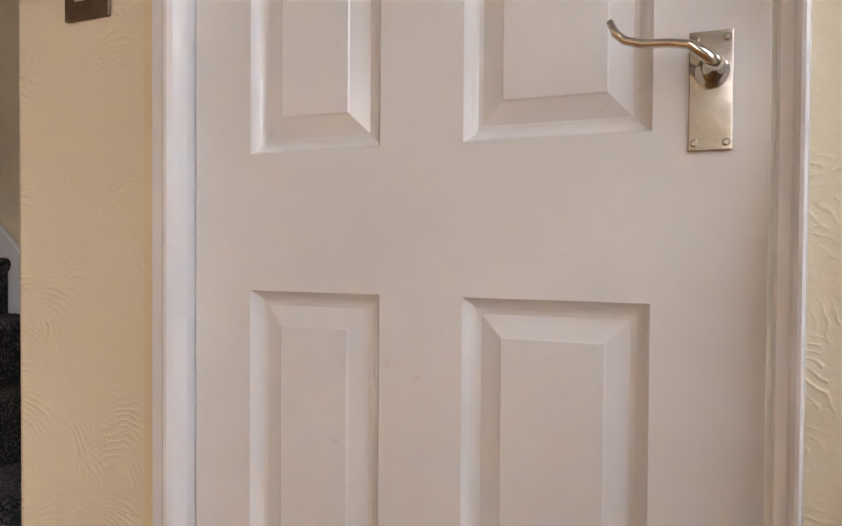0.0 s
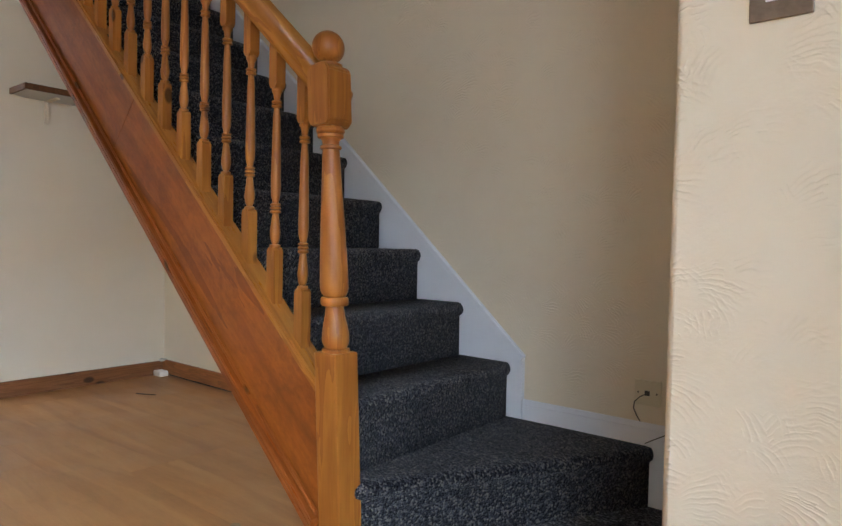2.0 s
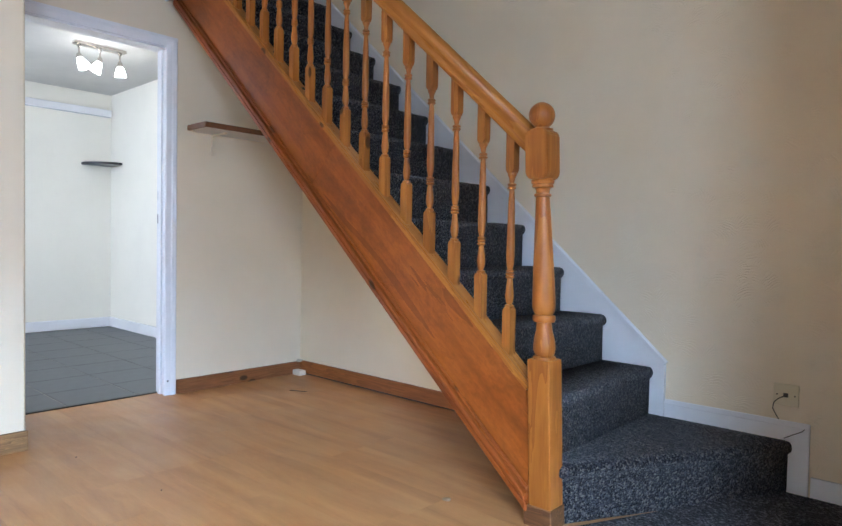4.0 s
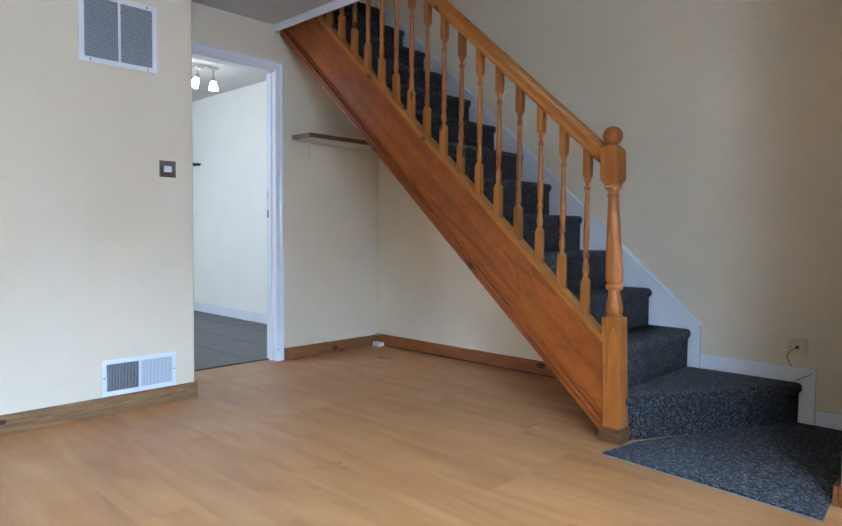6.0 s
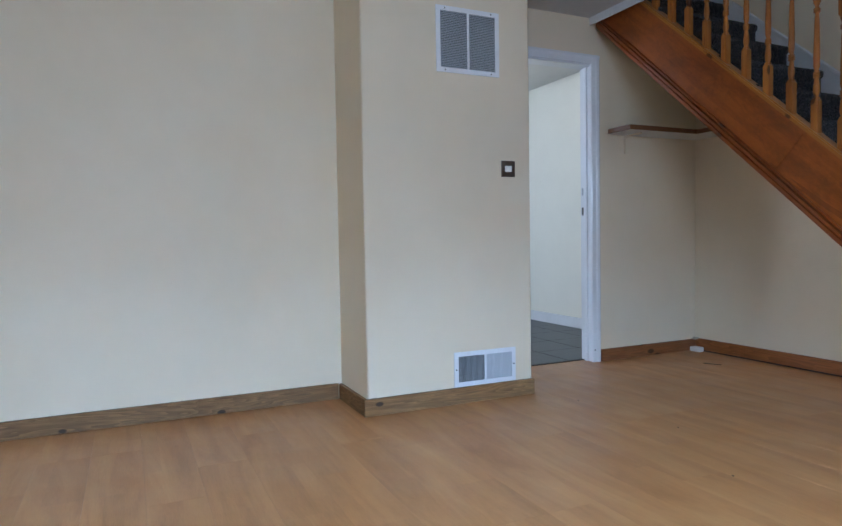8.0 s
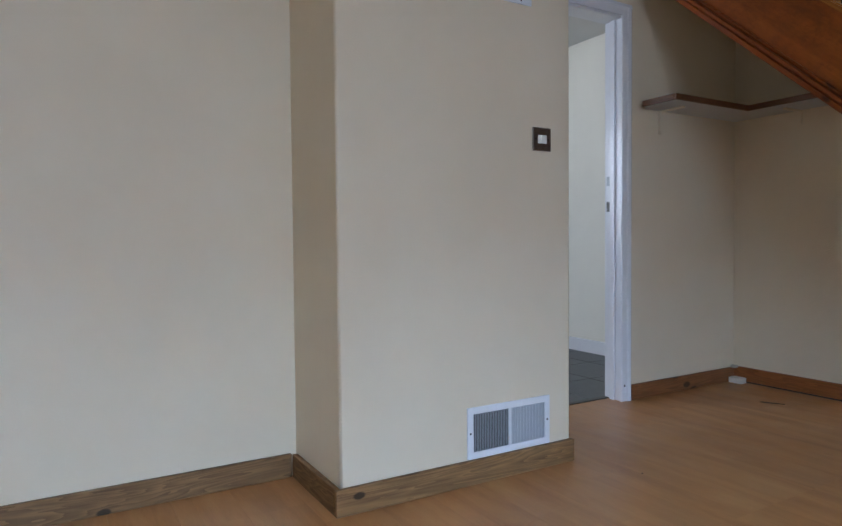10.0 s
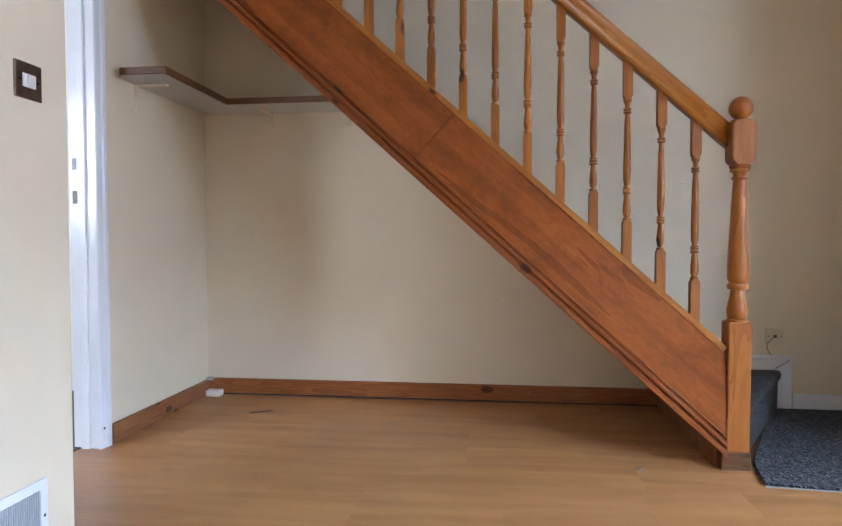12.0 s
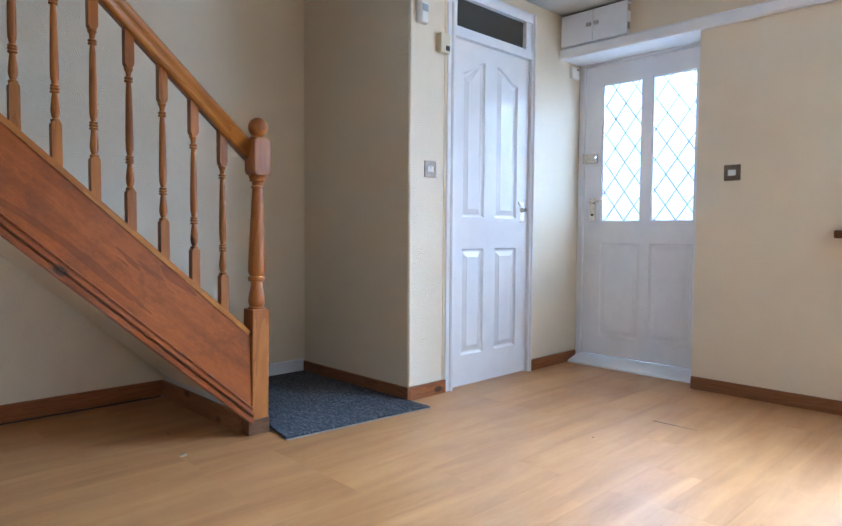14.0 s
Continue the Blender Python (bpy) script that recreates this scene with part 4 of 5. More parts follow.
bm = lathe(bmesh.new(), [(0.0165, 0), (0.0165, 0.003), (0.013, 0.008), (0.0105, 0.014), (0.0105, 0.030), (0.008, 0.036)], 20)
under(part("lever_boss", bm, chrome, plate), Matrix.Translation((4.380, D - 0.004, 1.046)) @ pose(0, 0, 0, 90, 0, 0))
bm = tube(bmesh.new(), [(4.382, D - 0.034, 1.046), (4.371, D - 0.040, 1.054), (4.357, D - 0.043, 1.065), (4.338, D - 0.044, 1.068), (4.312, D - 0.044, 1.070), (4.296, D - 0.044, 1.075), (4.287, D - 0.045, 1.083), (4.281, D - 0.046, 1.096)], [0.0075, 0.0062, 0.0048, 0.0045, 0.0046, 0.0045, 0.0042, 0.0034], 12)
under(part("lever", bm, chrome, plate, "scrolled chrome lever"), Matrix())
for hz in (1.72, 0.22):
    bm = boxes((3.7150, 3.7245, D - 0.009, D + 0.004, hz, hz + 0.085), bevel=0.0025)
    under(part("hinge", bm, dark_metal, door_1), Matrix())
frame_1 = thing("cupboard_door_frame", (3.70, CUP, 0), "white gloss door frame with a glazed light over the door", "door frame")
FT = 2.285
for x0, x1 in ((3.659, 3.7195), (4.437, 4.466)):
    bm = bmesh.new()
    w = x1 - x0
    r = [(x0, CUP + 0.06), (x0, CUP - 0.004), (x0 + 0.08 * w, CUP - 0.010), (x0 + 0.44 * w, CUP - 0.012), (x0 + 0.50 * w, CUP - 0.019), (x0 + 0.60 * w, CUP - 0.024), (x0 + 0.72 * w, CUP - 0.025), (x0 + 0.84 * w, CUP - 0.021), (x0 + 0.93 * w, CUP - 0.013), (x1, CUP - 0.004), (x1, CUP + 0.06)]
    prism(bm, r, "z", 0, FT)
    under(part("upright", bm, white_gloss, frame_1), Matrix())
bm = boxes((3.642, 3.6585, CUP - 0.0025, CUP + 0.002, 0.075, FT))
under(part("sealant_line", bm, sealant, frame_1, "yellowed line of old sealant beside the frame"), Matrix())
bm = boxes((3.7195, 4.437, CUP - 0.012, CUP + 0.06, 2.001, 2.055), bevel=0.003)
under(part("transom_bar", bm, white_gloss, frame_1), Matrix())
bm = boxes((3.7195, 4.437, CUP - 0.012, CUP + 0.06, 2.225, FT), bevel=0.003)
under(part("head", bm, white_gloss, frame_1), Matrix())
for x0, x1 in ((3.719, 3.738), (4.378, 4.437)):
    bm = boxes((x0, x1, CUP - 0.006, CUP + 0.05, 2.055, 2.225), bevel=0.002)
    under(part("transom_side", bm, white_gloss, frame_1), Matrix())
bm = boxes((3.738, 4.378, CUP + 0.02, CUP + 0.026, 2.055, 2.225))
under(part("transom_pane", bm, dark_glass, frame_1, "dim brown-grey transom pane"), Matrix())

# ---- front door ----
FX = 5.03
front = thing("front_door", (FX, -1.45, 0), "closed white panelled front door with diamond-leaded obscured glass", "door")
turn = Matrix(((0, 1, 0, FX), (-1, 0, 0, 0), (0, 0, 1, 0), (0, 0, 0, 1)))
GL = [(1.150, 1.437), (1.506, 1.790)]
FL, FH = (0.195, 0.838), (0.98, 1.915)
holes = [(*GL[0], *FL), (*GL[1], *FL), (*GL[0], *FH), (*GL[1], *FH)]
bm = bmesh.new()
for ua, ub in ((1.022, GL[0][0]), (GL[0][1], GL[1][0]), (GL[1][1], 1.878)):
    box(bm, ua, ub, 0, 0.044, 0.058, 2.045)
for ua, ub in GL:
    for va, vb in ((0.058, FL[0]), (FL[1], FH[0]), (FH[1], 2.045)):
        box(bm, ua, ub, 0, 0.044, va, vb)
leaf2 = part("leaf", bm, front_paint, front)
under(leaf2, turn)
for ua, ub in GL:
    bm = bmesh.new()
    relief(bm, [(ua, FL[0]), (ub, FL[0]), (ub, FL[1]), (ua, FL[1])], ((0, 0), (0.005, 0.005), (0.014, 0.008), (0.020, 0.008), (0.042, 0.002), (0.045, 0.0015)), lambda u, v, d: (u, d, v))
    under(part("moulded_panel", bm, front_paint, leaf2), turn)
    bm = boxes((ua, ub, 0.018, 0.024, FH[0], FH[1]))
    pane = part("glass_pane", bm, obscure_glass, front, "bright obscured glass pane")
    under(pane, turn)
    bm = bmesh.new()
    for va, vb, wa, wb in ((ua, ua + 0.008, FH[0], FH[1]), (ub - 0.008, ub, FH[0], FH[1]), (ua, ub, FH[0], FH[0] + 0.008), (ua, ub, FH[1] - 0.008, FH[1])):
        box(bm, va, vb, 0.006, 0.018, wa, wb)
    under(part("glazing_bead", bm, front_paint, pane), turn)
    # diamond leading: strips clipped to the pane
    pw, ph = 0.143, 0.196
    a0, a1 = ua + 0.008, ub - 0.008
    b0, b1 = FH[0] + 0.008, FH[1] - 0.008
    for sgn in (1, -1):
        for k in range(-12, 14):
            c = (ua + 0.02) + k * pw
            pts = []
            # u = c + sgn*(v-b0)*pw/ph
            g = sgn * pw / ph
            va, vb = b0, b1
            lo_v = b0 + ((a0 - c) / g if g > 0 else (a1 - c) / g)
            hi_v = b0 + ((a1 - c) / g if g > 0 else (a0 - c) / g)
            va, vb = max(va, lo_v), min(vb, hi_v)
            if vb - va < 0.01:
                continue
            p, q = Vector((c + g * (va - b0), 0.016, va)), Vector((c + g * (vb - b0), 0.016, vb))
            side = Vector((q - p)).normalized().cross(Vector((0, 1, 0))) * 0.0036
            bm = bmesh.new()
            vs = [bm.verts.new(w + Vector((0, dy, 0))) for dy in (0.0, 0.0025) for w in (p - side, p + side, q + side, q - side)]
            for i in range(4):
                bm.faces.new((vs[i], vs[(i + 1) % 4], vs[4 + (i + 1) % 4], vs[4 + i]))
            bm.faces.new(vs[:4])
            under(part("lead_strip", bm, lead, pane), turn)
# lock and handle
bm = boxes((1.018, 1.125, -0.026, -0.0005, 1.385, 1.450), bevel=0.004)
latch = part("night_latch", bm, chrome, front, "chrome rim night latch")
under(latch, turn)
bm = lathe(bmesh.new(), [(0.016, 0), (0.017, 0.010), (0.014, 0.018)], 18)
under(part("latch_knob", bm, chrome, latch), turn @ Matrix.Translation((1.108, -0.026, 1.418)) @ pose(0, 0, 0, 90, 0, 0))
bm = boxes((1.066, 1.112, -0.008, -0.0005, 0.985, 1.145), bevel=0.002)
plate2 = part("handle_plate", bm, chrome, front, "chrome lever plate")
under(plate2, turn)
bm = tube(bmesh.new(), [(1.09, -0.008, 1.118), (1.09, -0.040, 1.118), (1.10, -0.048, 1.118), (1.14, -0.050, 1.120), (1.19, -0.050, 1.122)], [0.010, 0.009, 0.008, 0.007, 0.006], 12)
under(part("lever", bm, chrome, plate2), turn)
bm = lathe(bmesh.new(), [(0.009, 0), (0.009, 0.004)], 12)
under(part("lock_cylinder", bm, dark_metal, plate2), turn @ Matrix.Translation((1.09, -0.008, 1.03)) @ pose(0, 0, 0, 90, 0, 0))
frame_2 = thing("front_door_frame", (FX, -1.45, 0), "white front door frame with a low white threshold", "door frame")
for y0, y1 in ((-1.018, FD_B - 0.001), (FD_A + 0.001, -1.882)):
    bm = boxes((FX - 0.012, FX + 0.06, y0, y1, 0.0, FD_HI - 0.001), bevel=0.002)
    under(part("upright", bm, front_paint, frame_2), Matrix())
bm = boxes((FX - 0.012, FX + 0.06, -1.882, -1.018, 2.049, FD_HI - 0.001), bevel=0.002)
under(part("head", bm, front_paint, frame_2), Matrix())
bm = bmesh.new()
prism(bm, [(4.895, 0.001), (4.897, 0.012), (4.905, 0.018), (FX - 0.004, 0.052), (FX + 0.06, 0.054), (FX + 0.06, 0.001)], "y", FD_A + 0.002, -0.995)
under(part("threshold", bm, white_gloss, frame_2, "white painted sloping threshold"), Matrix())

# lintel soffit, fascia and meter cupboard over the door
bm = boxes((EAST + 0.001, FX + 0.05, FD_A + 0.002, FD_B - 0.002, FD_HI - 0.004, FD_HI + 0.006))
structure("trim_lintel_soffit", bm, white_gloss, "white painted underside over the front door", "trim")
bm = bmesh.new()
prism(bm, [(EAST, 2.062), (EAST - 0.022, 2.062), (EAST - 0.028, 2.072), (EAST - 0.028, 2.122), (EAST - 0.020, 2.132), (EAST, 2.134)], "y", SOUTH, CUP - 0.004)
structure("trim_fascia", bm, white_gloss, "white painted board running along over door and window", "trim")
meter = thing("meter_cupboard", (EAST - 0.03, -1.2, 2.135), "small white two-door meter cupboard over the front door", "cupboard")
bm = boxes((EAST - 0.022, EAST, -1.465, -0.99, 2.136, 2.340), bevel=0.002)
under(part("carcass", bm, white_gloss, meter), Matrix())
# dark strip stands for the shaded gap between cupboard and ceiling
bm = boxes((EAST - 0.024, EAST, -1.467, -0.988, 2.340, 2.348))
under(part("top_edge", bm, dark_metal, meter, "dark strip painted as the shade in the gap above"), Matrix())
for y0, y1 in ((-1.226, -0.992), (-1.463, -1.230)):
    bm = boxes((EAST - 0.040, EAST - 0.023, y0, y1, 2.138, 2.338), bevel=0.003)
    d = part("cupboard_door", bm, white_gloss, meter)
    under(d, Matrix())
    ky = y0 + 0.025 if y0 > -1.3 else y1 - 0.025
    bm = boxes((EAST - 0.054, EAST - 0.0405, ky - 0.017, ky + 0.017, 2.232, 2.256), bevel=0.003)
    under(part("pull", bm, chrome, d), Matrix())
for hz in (2.16, 2.27):
    bm = boxes((EAST - 0.042, EAST - 0.023, -1.478, -1.468, hz, hz + 0.04), bevel=0.002)
    under(part("hinge", bm, chrome, meter), Matrix())

# ---- front window ----
window = thing("front_window", (EAST + 0.2, -3.66, WIN_LO), "white framed front window with a brown wooden sill", "window")
for row in ((WIN_A, WIN_B, WIN_LO, WIN_LO + 0.06), (WIN_A, WIN_B, WIN_HI - 0.06, WIN_HI), (WIN_A, WIN_A + 0.06, WIN_LO + 0.06, WIN_HI - 0.06), (WIN_B - 0.06, WIN_B, WIN_LO + 0.06, WIN_HI - 0.06), (-3.69, -3.63, WIN_LO + 0.06, WIN_HI - 0.06)):
    bm = boxes((EAST + 0.18, EAST + 0.25, *row), bevel=0.004)
    under(part("frame_bar", bm, front_paint, window), Matrix())
for y0, y1 in ((WIN_A + 0.06, -3.69), (-3.63, WIN_B - 0.06)):
    bm = boxes((EAST + 0.21, EAST + 0.216, y0, y1, WIN_LO + 0.06, WIN_HI - 0.06))
    p = part("pane", bm, clear_glass, window)
    p.visible_shadow = False
    under(p, Matrix())
bm = boxes((EAST - 0.06, EAST + 0.18, WIN_A - 0.1, -2.60, 0.885, 0.925), bevel=0.008)
under(part("sill", bm, shelf_edge, window, "brown varnished window sill"), Matrix())
# unseen window, added to account for the kitchen lamp
kwin = thing("kitchen_window", ((KW_A + KW_B) / 2, K_SOUTH, 1.0), "white framed kitchen window, unseen and added for its light", "window")
for x0, x1, z0, z1 in ((KW_A, KW_B, 1.0, 1.06), (KW_A, KW_B, 1.99, 2.05), (KW_A, KW_A + 0.06, 1.06, 1.99), (KW_B - 0.06, KW_B, 1.06, 1.99)):
    bm = boxes((x0, x1, K_SOUTH - 0.09, K_SOUTH - 0.03, z0, z1), bevel=0.004)
    under(part("frame_bar", bm, front_paint, kwin), Matrix())
bm = boxes((KW_A + 0.06, KW_B - 0.06, K_SOUTH - 0.066, K_SOUTH - 0.06, 1.06, 1.99))
p = part("pane", bm, clear_glass, kwin)
p.visible_shadow = False
under(p, Matrix())


# ---- fittings ----
def switch(at, rz, label, plate_mat):
    """A plate switch: local x across the wall, local y into it."""
    ob = thing("light_switch", at, label, "light switch", "plate light switches")
    ob.rotation_euler = (0, 0, rz)
    s = 0.0435
    bm = boxes((-s, s, -0.006, 0, -s, s), bevel=0.0018)
    part("plate", bm, plate_mat, ob)
    bm = boxes((-0.021, 0.021, -0.0085, -0.0055, -0.016, 0.016), bevel=0.001)
    surround = part("surround", bm, white_plastic, ob)
    bm = prism(bmesh.new(), [(-0.009, -0.0125), (-0.0135, 0.0115), (-0.009, 0.0125), (-0.007, 0.0125), (-0.007, -0.0125)], "x", -0.008, 0.008)
    part("rocker", bm, white_plastic, ob, "white rocker")
    for sx in (-0.030, 0.030):
        bm = lathe(bmesh.new(), [(0.0035, 0), (0.0035, 0.0008), (0.002, 0.0012)], 10)
        s_ob = part("screw", bm, dark_metal, ob)
        s_ob.matrix_basis = Matrix.Translation((sx, -0.006, 0)) @ pose(0, 0, 0, 90, 0, 0)
    return ob


switch((3.535, CUP, 1.244), 0, "brushed bronze plate light switch beside the cupboard door", bronze)
switch((DUCT_X, -1.998, 1.248), radians(90), "dark bronze plate light switch on the duct wall", bronze)
switch((EAST, -2.094, 1.243), radians(-90), "dark bronze plate light switch beside the front door", bronze)


def vent(name, at, w, h, nslats, upright, halves, label):
    """A warm-air grille on the duct: local x across, y into the wall, z up."""
    ob = thing(name, at, label, "air vent", "heating duct grilles")
    ob.rotation_euler = (0, 0, radians(90))
    b = 0.024
    bm = boxes((-w / 2, w / 2, -0.006, 0, 0, b), (-w / 2, w / 2, -0.006, 0, h - b, h), (-w / 2, -w / 2 + b, -0.006, 0, b, h - b), (w / 2 - b, w / 2, -0.006, 0, b, h - b), (-0.006, 0.006, -0.0055, 0, b, h - b))
    part("frame", bm, white_gloss, ob, "white painted grille frame")
    for side, mat_back, mat_slat, tilt in halves:
        x0, x1 = (-w / 2 + b, -0.006) if side < 0 else (0.006, w / 2 - b)
        # a dark_void sheet here paints the shade inside the open duct
        bm = boxes((x0, x1, -0.0012, -0.0002, b, h - b))
        part("backing", bm, mat_back, ob)
        me = None
        for k in range(nslats):
            if me is None:
                bm = bmesh.new()
                if upright:
                    step = (x1 - x0) / nslats
                    box(bm, -step * tilt / 2, step * tilt / 2, -0.004, -0.0014, b + 0.001, h - b - 0.001)
                else:
                    step = (h - 2 * b) / nslats
                    prism(bm, [(-0.0045, -step * tilt * 0.6), (-0.0015, step * tilt * 0.35), (-0.0012, step * tilt * 0.5), (-0.0042, -step * tilt * 0.3)], "x", x0 + 0.001, x1 - 0.001)
                s = part("slat", bm, mat_slat, ob)
                me = s.data
            else:
                s = new("slat", me)
                s.parent = ob
            s.location = (x0 + step * (k + 0.5), 0, 0) if upright else (0, 0, b + step * (k + 0.5))
    for sx, sz in ((-w / 2 + 0.05, b / 2), (w / 2 - 0.05, b / 2), (-w / 2 + 0.05, h - b / 2), (w / 2 - 0.05, h - b / 2)) if not upright else ((-w / 2 + b / 2, h / 2), (w / 2 - b / 2, h / 2)):
        bm = lathe(bmesh.new(), [(0.004, 0), (0.004, 0.001), (0.002, 0.0018)], 10)
        s = part("screw", bm, dark_metal, ob)
        s.matrix_basis = Matrix.Translation((sx, -0.006, sz)) @ pose(0, 0, 0, 90, 0, 0)
    return ob


vent("upper_vent", (DUCT_X, -2.236, 1.735), 0.376, 0.338, 34, False, ((-1, dark_void, grey_plastic, 0.8), (1, dark_void, grey_plastic, 0.8)), "square white-framed louvred vent high on the duct")
vent("lower_vent", (DUCT_X, -2.155, 0.087), 0.382, 0.185, 22, True, ((-1, dark_void, grey_plastic, 0.34), (1, white_gloss, grey_plastic, 0.5)), "low white-framed vent, one half open and dark")

# shelf under the stairs
shelf = thing("corner_shelf", (0, 0, 1.575), "L-shaped painted shelf with brown edging under the stairs", "shelf")
SX, SY = 0.231, -0.255
bm = prism(bmesh.new(), [(WEST + 0.001, -0.80), (WEST + 0.045, -0.862), (SX - 0.012, -0.862), (SX - 0.012, SY - 0.012), (0.86, SY - 0.012 + 0.012), (0.86, -0.001), (WEST + 0.001, -0.001)], "z", 1.577, 1.601)
under(part("board", bm, ceiling_paint, shelf, "white painted shelf board"), Matrix())
bm = boxes((SX - 0.011, SX + 0.004, -0.878, SY - 0.0145, 1.574, 1.604), bevel=0.002)
under(part("edge_strip", bm, shelf_edge, shelf, "brown edging strip"), Matrix())
bm = boxes((SX - 0.011, 0.88, SY - 0.014, SY + 0.001, 1.574, 1.604), bevel=0.002)
under(part("edge_strip", bm, shelf_edge, shelf), Matrix())
bm = boxes((WEST + 0.045, SX - 0.0115, -0.878, -0.863, 1.574, 1.604), bevel=0.002)
under(part("edge_strip", bm, shelf_edge, shelf), Matrix())
for bx, by, alongx in ((WEST, -0.70, True), (0.36, -0.0, False), (0.80, 0.0, False)):
    bm = bmesh.new()
    if alongx:
        box(bm, bx + 0.001, bx + 0.02, by, by + 0.02, 1.45, 1.576, 0.002)
        box(bm, bx + 0.02, bx + 0.16, by, by + 0.02, 1.566, 1.576, 0.002)
    else:
        box(bm, bx, bx + 0.02, by - 0.014, by - 0.001, 1.50, 1.576, 0.002)
        box(bm, bx, bx + 0.02, by - 0.16, by - 0.014, 1.566, 1.576, 0.002)
    under(part("bracket", bm, wall_y if alongx else wall_x, shelf, "painted-over bracket"), Matrix())

# phone point with loose cable
phone = thing("phone_socket", (3.022, 0, 0.378), "cream phone socket with a loose dangling cable", "phone socket")
bm = boxes((-0.043, 0.043, -0.012, -0.001, -0.041, 0.041), bevel=0.002)
part("plate", bm, cream_plastic, phone)
bm = boxes((-0.008, 0.008, -0.016, -0.012, -0.008, 0.008), bevel=0.001)
part("port", bm, dark_metal, phone)
for sx in (-0.030, 0.030):
    bm = lathe(bmesh.new(), [(0.003, 0), (0.003, 0.001)], 8)
    s = part("screw", bm, dark_metal, phone)
    s.matrix_basis = Matrix.Translation((sx, -0.012, 0)) @ pose(0, 0, 0, 90, 0, 0)
bm = tube(bmesh.new(), [(0.0, -0.016, 0.0), (-0.022, -0.024, -0.014), (-0.038, -0.022, -0.032), (-0.042, -0.018, -0.055), (-0.030, -0.016, -0.08), (-0.014, -0.018, -0.103)], 0.0018, 8)
part("cable", bm, black_wire, phone, "thin brown cable")
bm = tube(bmesh.new(), [(3.022, -0.022, 0.215), (3.048, -0.024, 0.232), (3.082, -0.020, 0.252), (3.104, -0.018, 0.281)], 0.0016, 8)
tagged(mesh_ob("loose_wire", bm, black_wire), "thin dark wire end beside the bottom step", "wire")

# sensors over the cupboard door
pir = thing("alarm_sensor", (3.455, CUP, 2.0), "off-white wall-mounted alarm movement sensor", "alarm sensor")
bm = prism(bmesh.new(), [(-0.036, 0), (0.036, 0), (0.036, -0.022), (0.022, -0.038), (-0.022, -0.038), (-0.036, -0.022)], "z", 0, 0.108)
bmesh.ops.bevel(bm, geom=bm.edges[:], offset=0.004, segments=2, affect="EDGES")
part("case", bm, white_plastic, pir)
bm = boxes((-0.020, 0.020, -0.041, -0.0375, 0.058, 0.095), bevel=0.002)
part("lens", bm, grey_plastic, pir)
chime = thing("door_chime", (3.615, CUP, 1.875), "aged cream door chime box with a dark grille", "door chime")
bm = boxes((-0.036, 0.036, -0.036, 0, 0, 0.105), bevel=0.004)
part("case", bm, cream_plastic, chime)
bm = boxes((0.000, 0.030, -0.0385, -0.0355, 0.012, 0.040), bevel=0.001)
part("grille", bm, dark_void, chime)
contact = thing("door_contact_box", (4.93, CUP, 1.965), "small white alarm contact box beside the front door", "sensor")
bm = boxes((-0.042, 0.042, -0.026, 0, 0, 0.075), bevel=0.004)
part("case", bm, white_plastic, contact)
bm = boxes((0.004, 0.034, -0.029, -0.0255, 0.056, 0.064), bevel=0.001)
part("slot", bm, dark_metal, contact)

# loose bits on the floor
bm = bmesh.new()
bmesh.ops.create_icosphere(bm, subdivisions=3, radius=1.0, matrix=Matrix.Translation((WEST + 0.024, -0.022, 0.090)) @ Matrix.Diagonal((0.024, 0.021, 0.009, 1)))
for v in bm.verts:
    v.co += 0.006 * noise.noise_vector(v.co * 55)
for f in bm.faces:
    f.smooth = True
structure("trim_corner_filler", bm, sealant_grey, "dried smear of pale filler in the skirting corner", "filler")
bm = boxes((0.004, 0.086, -0.085, -0.028, 0.0005, 0.034), bevel=0.006)
tagged(mesh_ob("junction_box", bm, white_plastic), "small white plastic junction box in the corner", "junction box")
bm = prism(bmesh.new(), [(0.385, -0.384), (0.43, -0.362), (0.482, -0.332), (0.484, -0.325), (0.435, -0.349), (0.386, -0.375)], "z", 0.0005, 0.004)
tagged(mesh_ob("floor_sliver", bm, black_wire), "thin dark sliver lying on the laminate", "debris")
bm = prism(bmesh.new(), [(2.136, -0.978), (2.148, -0.984), (2.166, -0.978), (2.170, -0.969), (2.157, -0.962), (2.141, -0.966)], "z", 0.0005, 0.009)
for v in bm.verts:
    if v.co.z > 0.005:
        v.co += Vector((0.002, 0.002, 0.15 * (v.co.x - 2.15)))
bmesh.ops.bevel(bm, geom=bm.edges[:], offset=0.0015, segments=1, affect="EDGES")
tagged(mesh_ob("plaster_chip", bm, debris), "pale flake of plaster lying on the laminate", "debris")

crumb = bmesh.new()
bmesh.ops.create_icosphere(crumb, subdivisions=1, radius=0.0045, matrix=Matrix.Translation((0, 0, 0.0022)) @ Matrix.Diagonal((1.2, 0.8, 0.5, 1)))
crumb_me = None
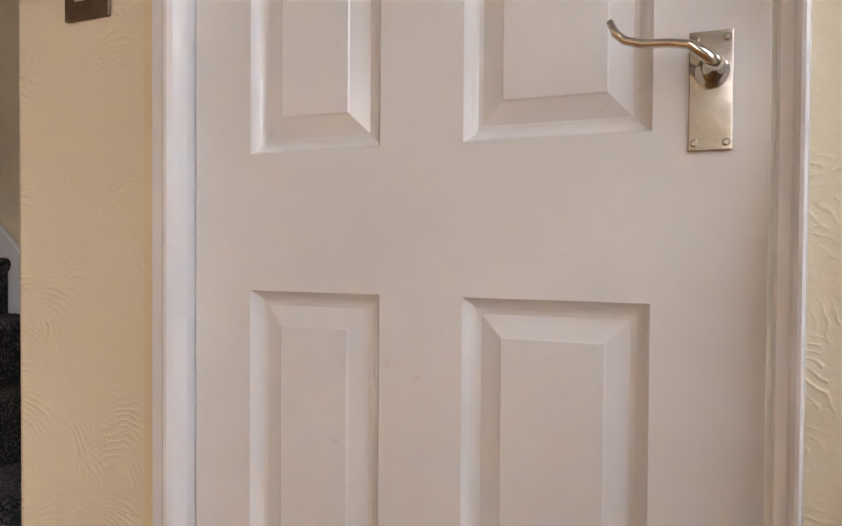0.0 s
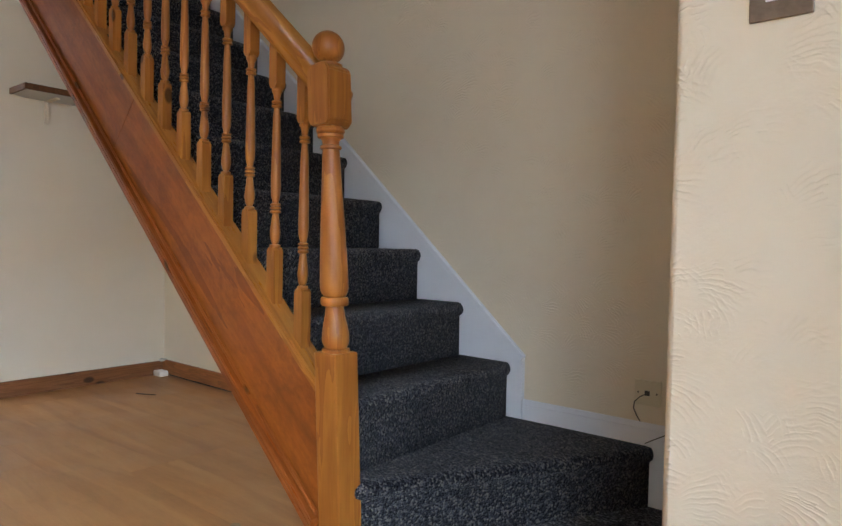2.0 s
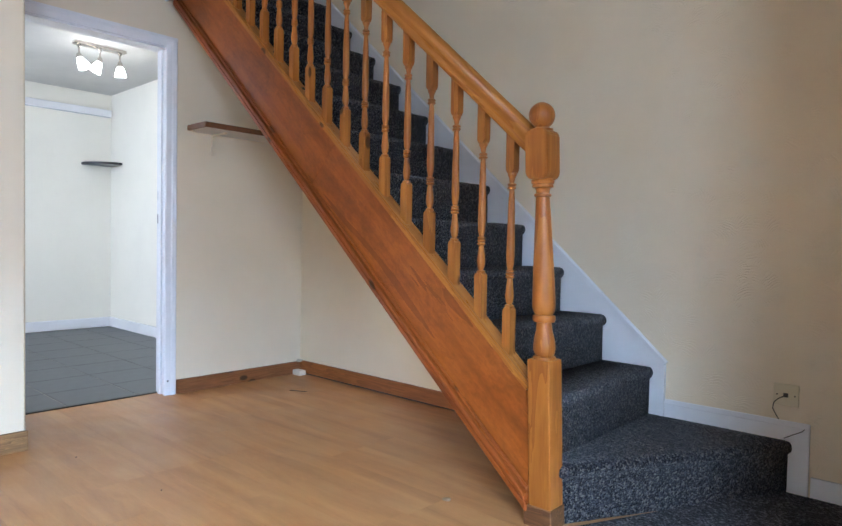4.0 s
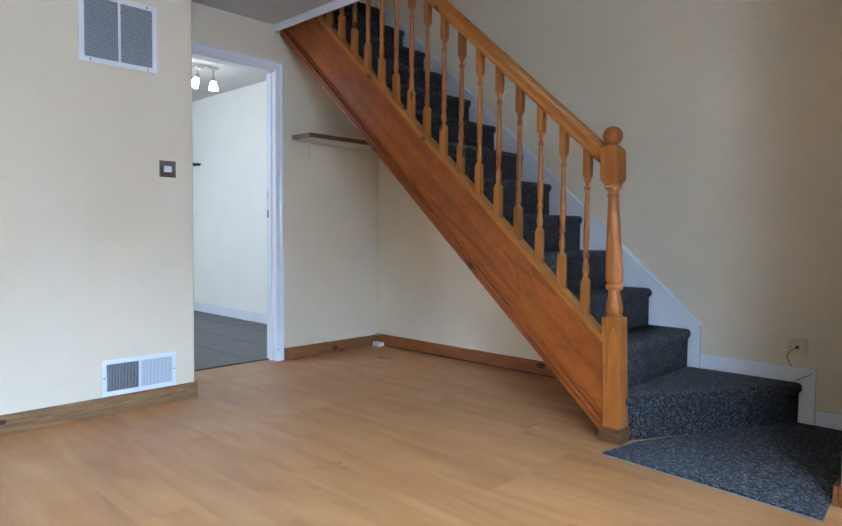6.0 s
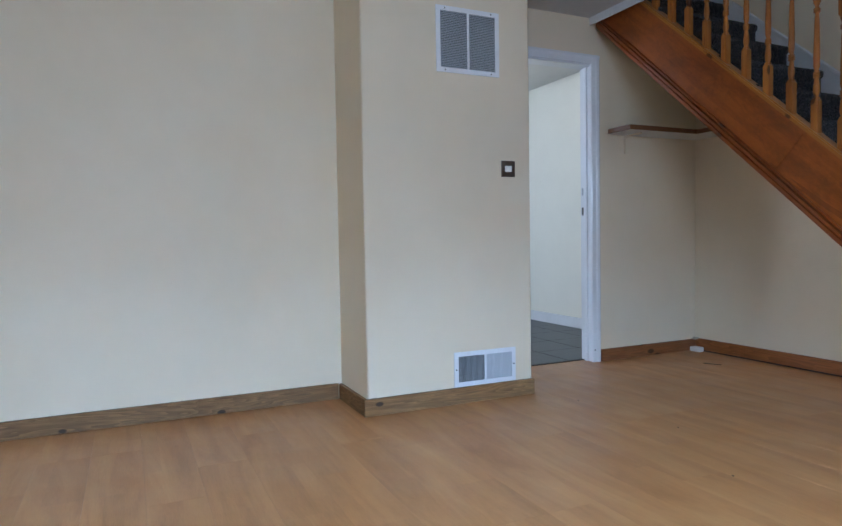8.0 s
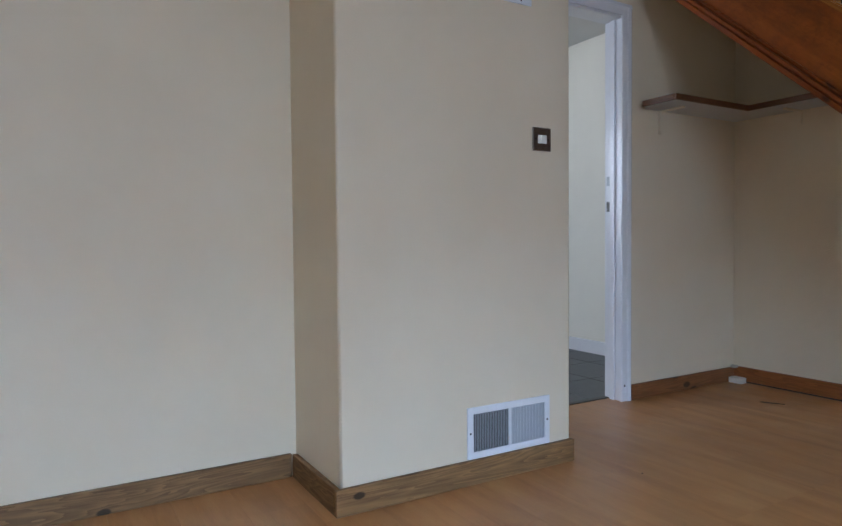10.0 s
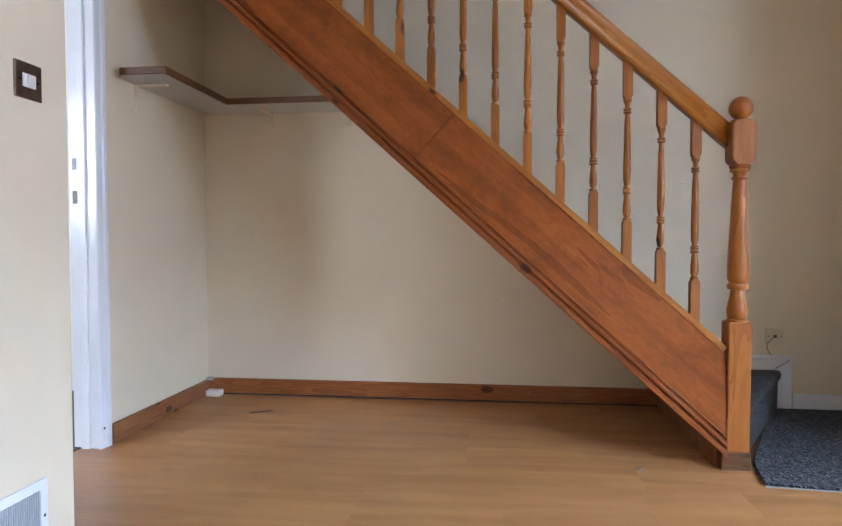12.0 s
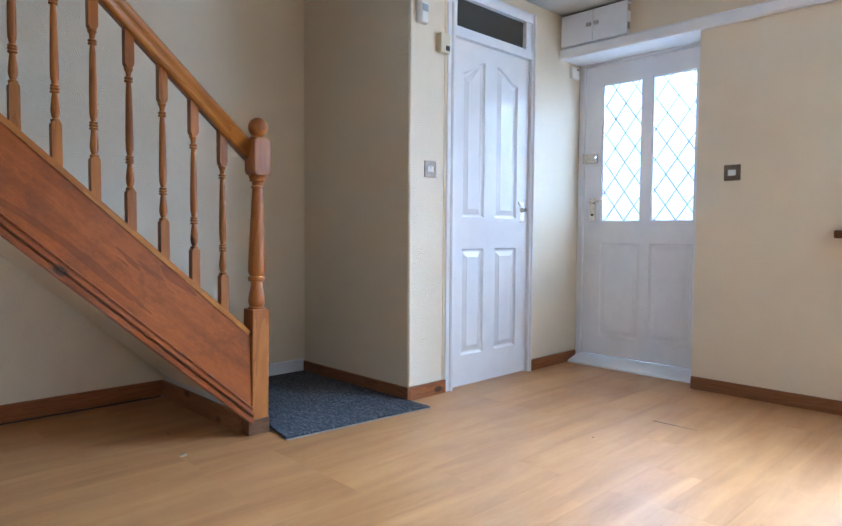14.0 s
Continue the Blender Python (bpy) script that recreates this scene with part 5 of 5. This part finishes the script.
for x, y in [(1.86, -1.93), (1.35, -1.65), (2.22, -0.66), (0.76, -1.74), (3.56, -1.98)]:
    if crumb_me is None:
        ob = mesh_ob("floor_crumb", crumb, black_wire)
        crumb_me = ob.data
    else:
        ob = new("floor_crumb", crumb_me)
    ob.location = (x, y, 0.0)
    ob.rotation_euler = (0, 0, x * 7)
    tagged(ob, "tiny dark crumb of dirt on the laminate floor", "debris", "crumbs on the floor")

# ---- kitchen things ----
bar = thing("kitchen_spotlights", (-1.55, -0.78, K_CEIL), "three-lamp ceiling spotlight bar with lit frosted shades", "ceiling light")
bm = boxes((-0.035, 0.035, -0.19, 0.19, -0.026, 0), bevel=0.008)
bar_ob = part("bar", bm, chrome, bar, "satin metal bar")
for k, (dy, tx, ty) in enumerate(((-0.15, 18, -28), (0.0, -25, 10), (0.15, 8, 12))):
    bm = lathe(bmesh.new(), [(0.016, -0.135), (0.020, -0.115), (0.016, -0.092), (0.007, -0.086), (0.007, -0.045), (0.014, -0.040), (0.014, -0.026)], 14)
    arm = part("arm", bm, chrome, bar)
    arm.location = (0, dy, 0)
    bm = lathe(bmesh.new(), [(0.044, -0.085), (0.042, -0.075), (0.034, -0.045), (0.024, -0.012), (0.014, 0.0)], 20)
    shade = part("shade", bm, bulb_glow, bar, "lit frosted glass shade")
    shade.matrix_basis = Matrix.Translation((0, dy, -0.122)) @ pose(0, 0, 0, tx, ty, 0)
bm = bmesh.new()
r = 0.29
pts = [(0, 0)] + [(r * math.cos(a), -r * math.sin(a)) for a in [math.pi / 2 * k / 14 for k in range(15)]]
prism(bm, [(K_WEST + 0.002 + p, K_NORTH - 0.002 + q) for p, q in pts], "z", 1.66, 1.684)
bmesh.ops.bevel(bm, geom=[e for e in bm.edges], offset=0.004, segments=1, affect="EDGES")
tagged(mesh_ob("kitchen_corner_shelf", bm, black_shelf), "black quarter-round corner shelf on the kitchen wall", "shelf")

# ---- boards and tiles, last ----
floor = structure("floor", boxes((WEST - 0.10, EAST + 0.25, SOUTH, 0.0, -0.0118, -0.0102)), underlay, "beech-effect laminate floor of long boards", "floor")
boards(floor, WEST - 0.10, EAST + 0.22, SOUTH, 0.0)
bm = prism(bmesh.new(), [(3.994, -2.045), (4.003, -2.05), (4.004, -2.15), (4.000, -2.262), (3.997, -2.16)], "z", 0.0004, 0.0012)
part("open_joint", bm, black_wire, floor, "dark open joint between two boards")
k_floor = structure("kitchen_floor", boxes((K_WEST, WEST - 0.11, K_SOUTH, K_NORTH, -0.0118, -0.003)), grout_mat, "charcoal square floor tiles with pale joints", "floor")
S, tile_me = 0.385, None
for i in range(9):
    for j in range(10):
        x1, y1 = WEST - 0.115 - S * i, 0.065 - S * j
        if x1 - S < K_WEST - 0.25:
            continue
        if tile_me is None:
            bm = bmesh.new()
            box(bm, 0.002, S - 0.002, 0.003, S - 0.003, -0.009, 0.0, 0.0015, 1)
            t_ob = part("floor_tile", bm, tile_mat, k_floor)
            tile_me = t_ob.data
        else:
            t_ob = new("floor_tile", tile_me)
            t_ob.parent = k_floor
        t_ob.location = (x1 - S, y1 - S, 0)
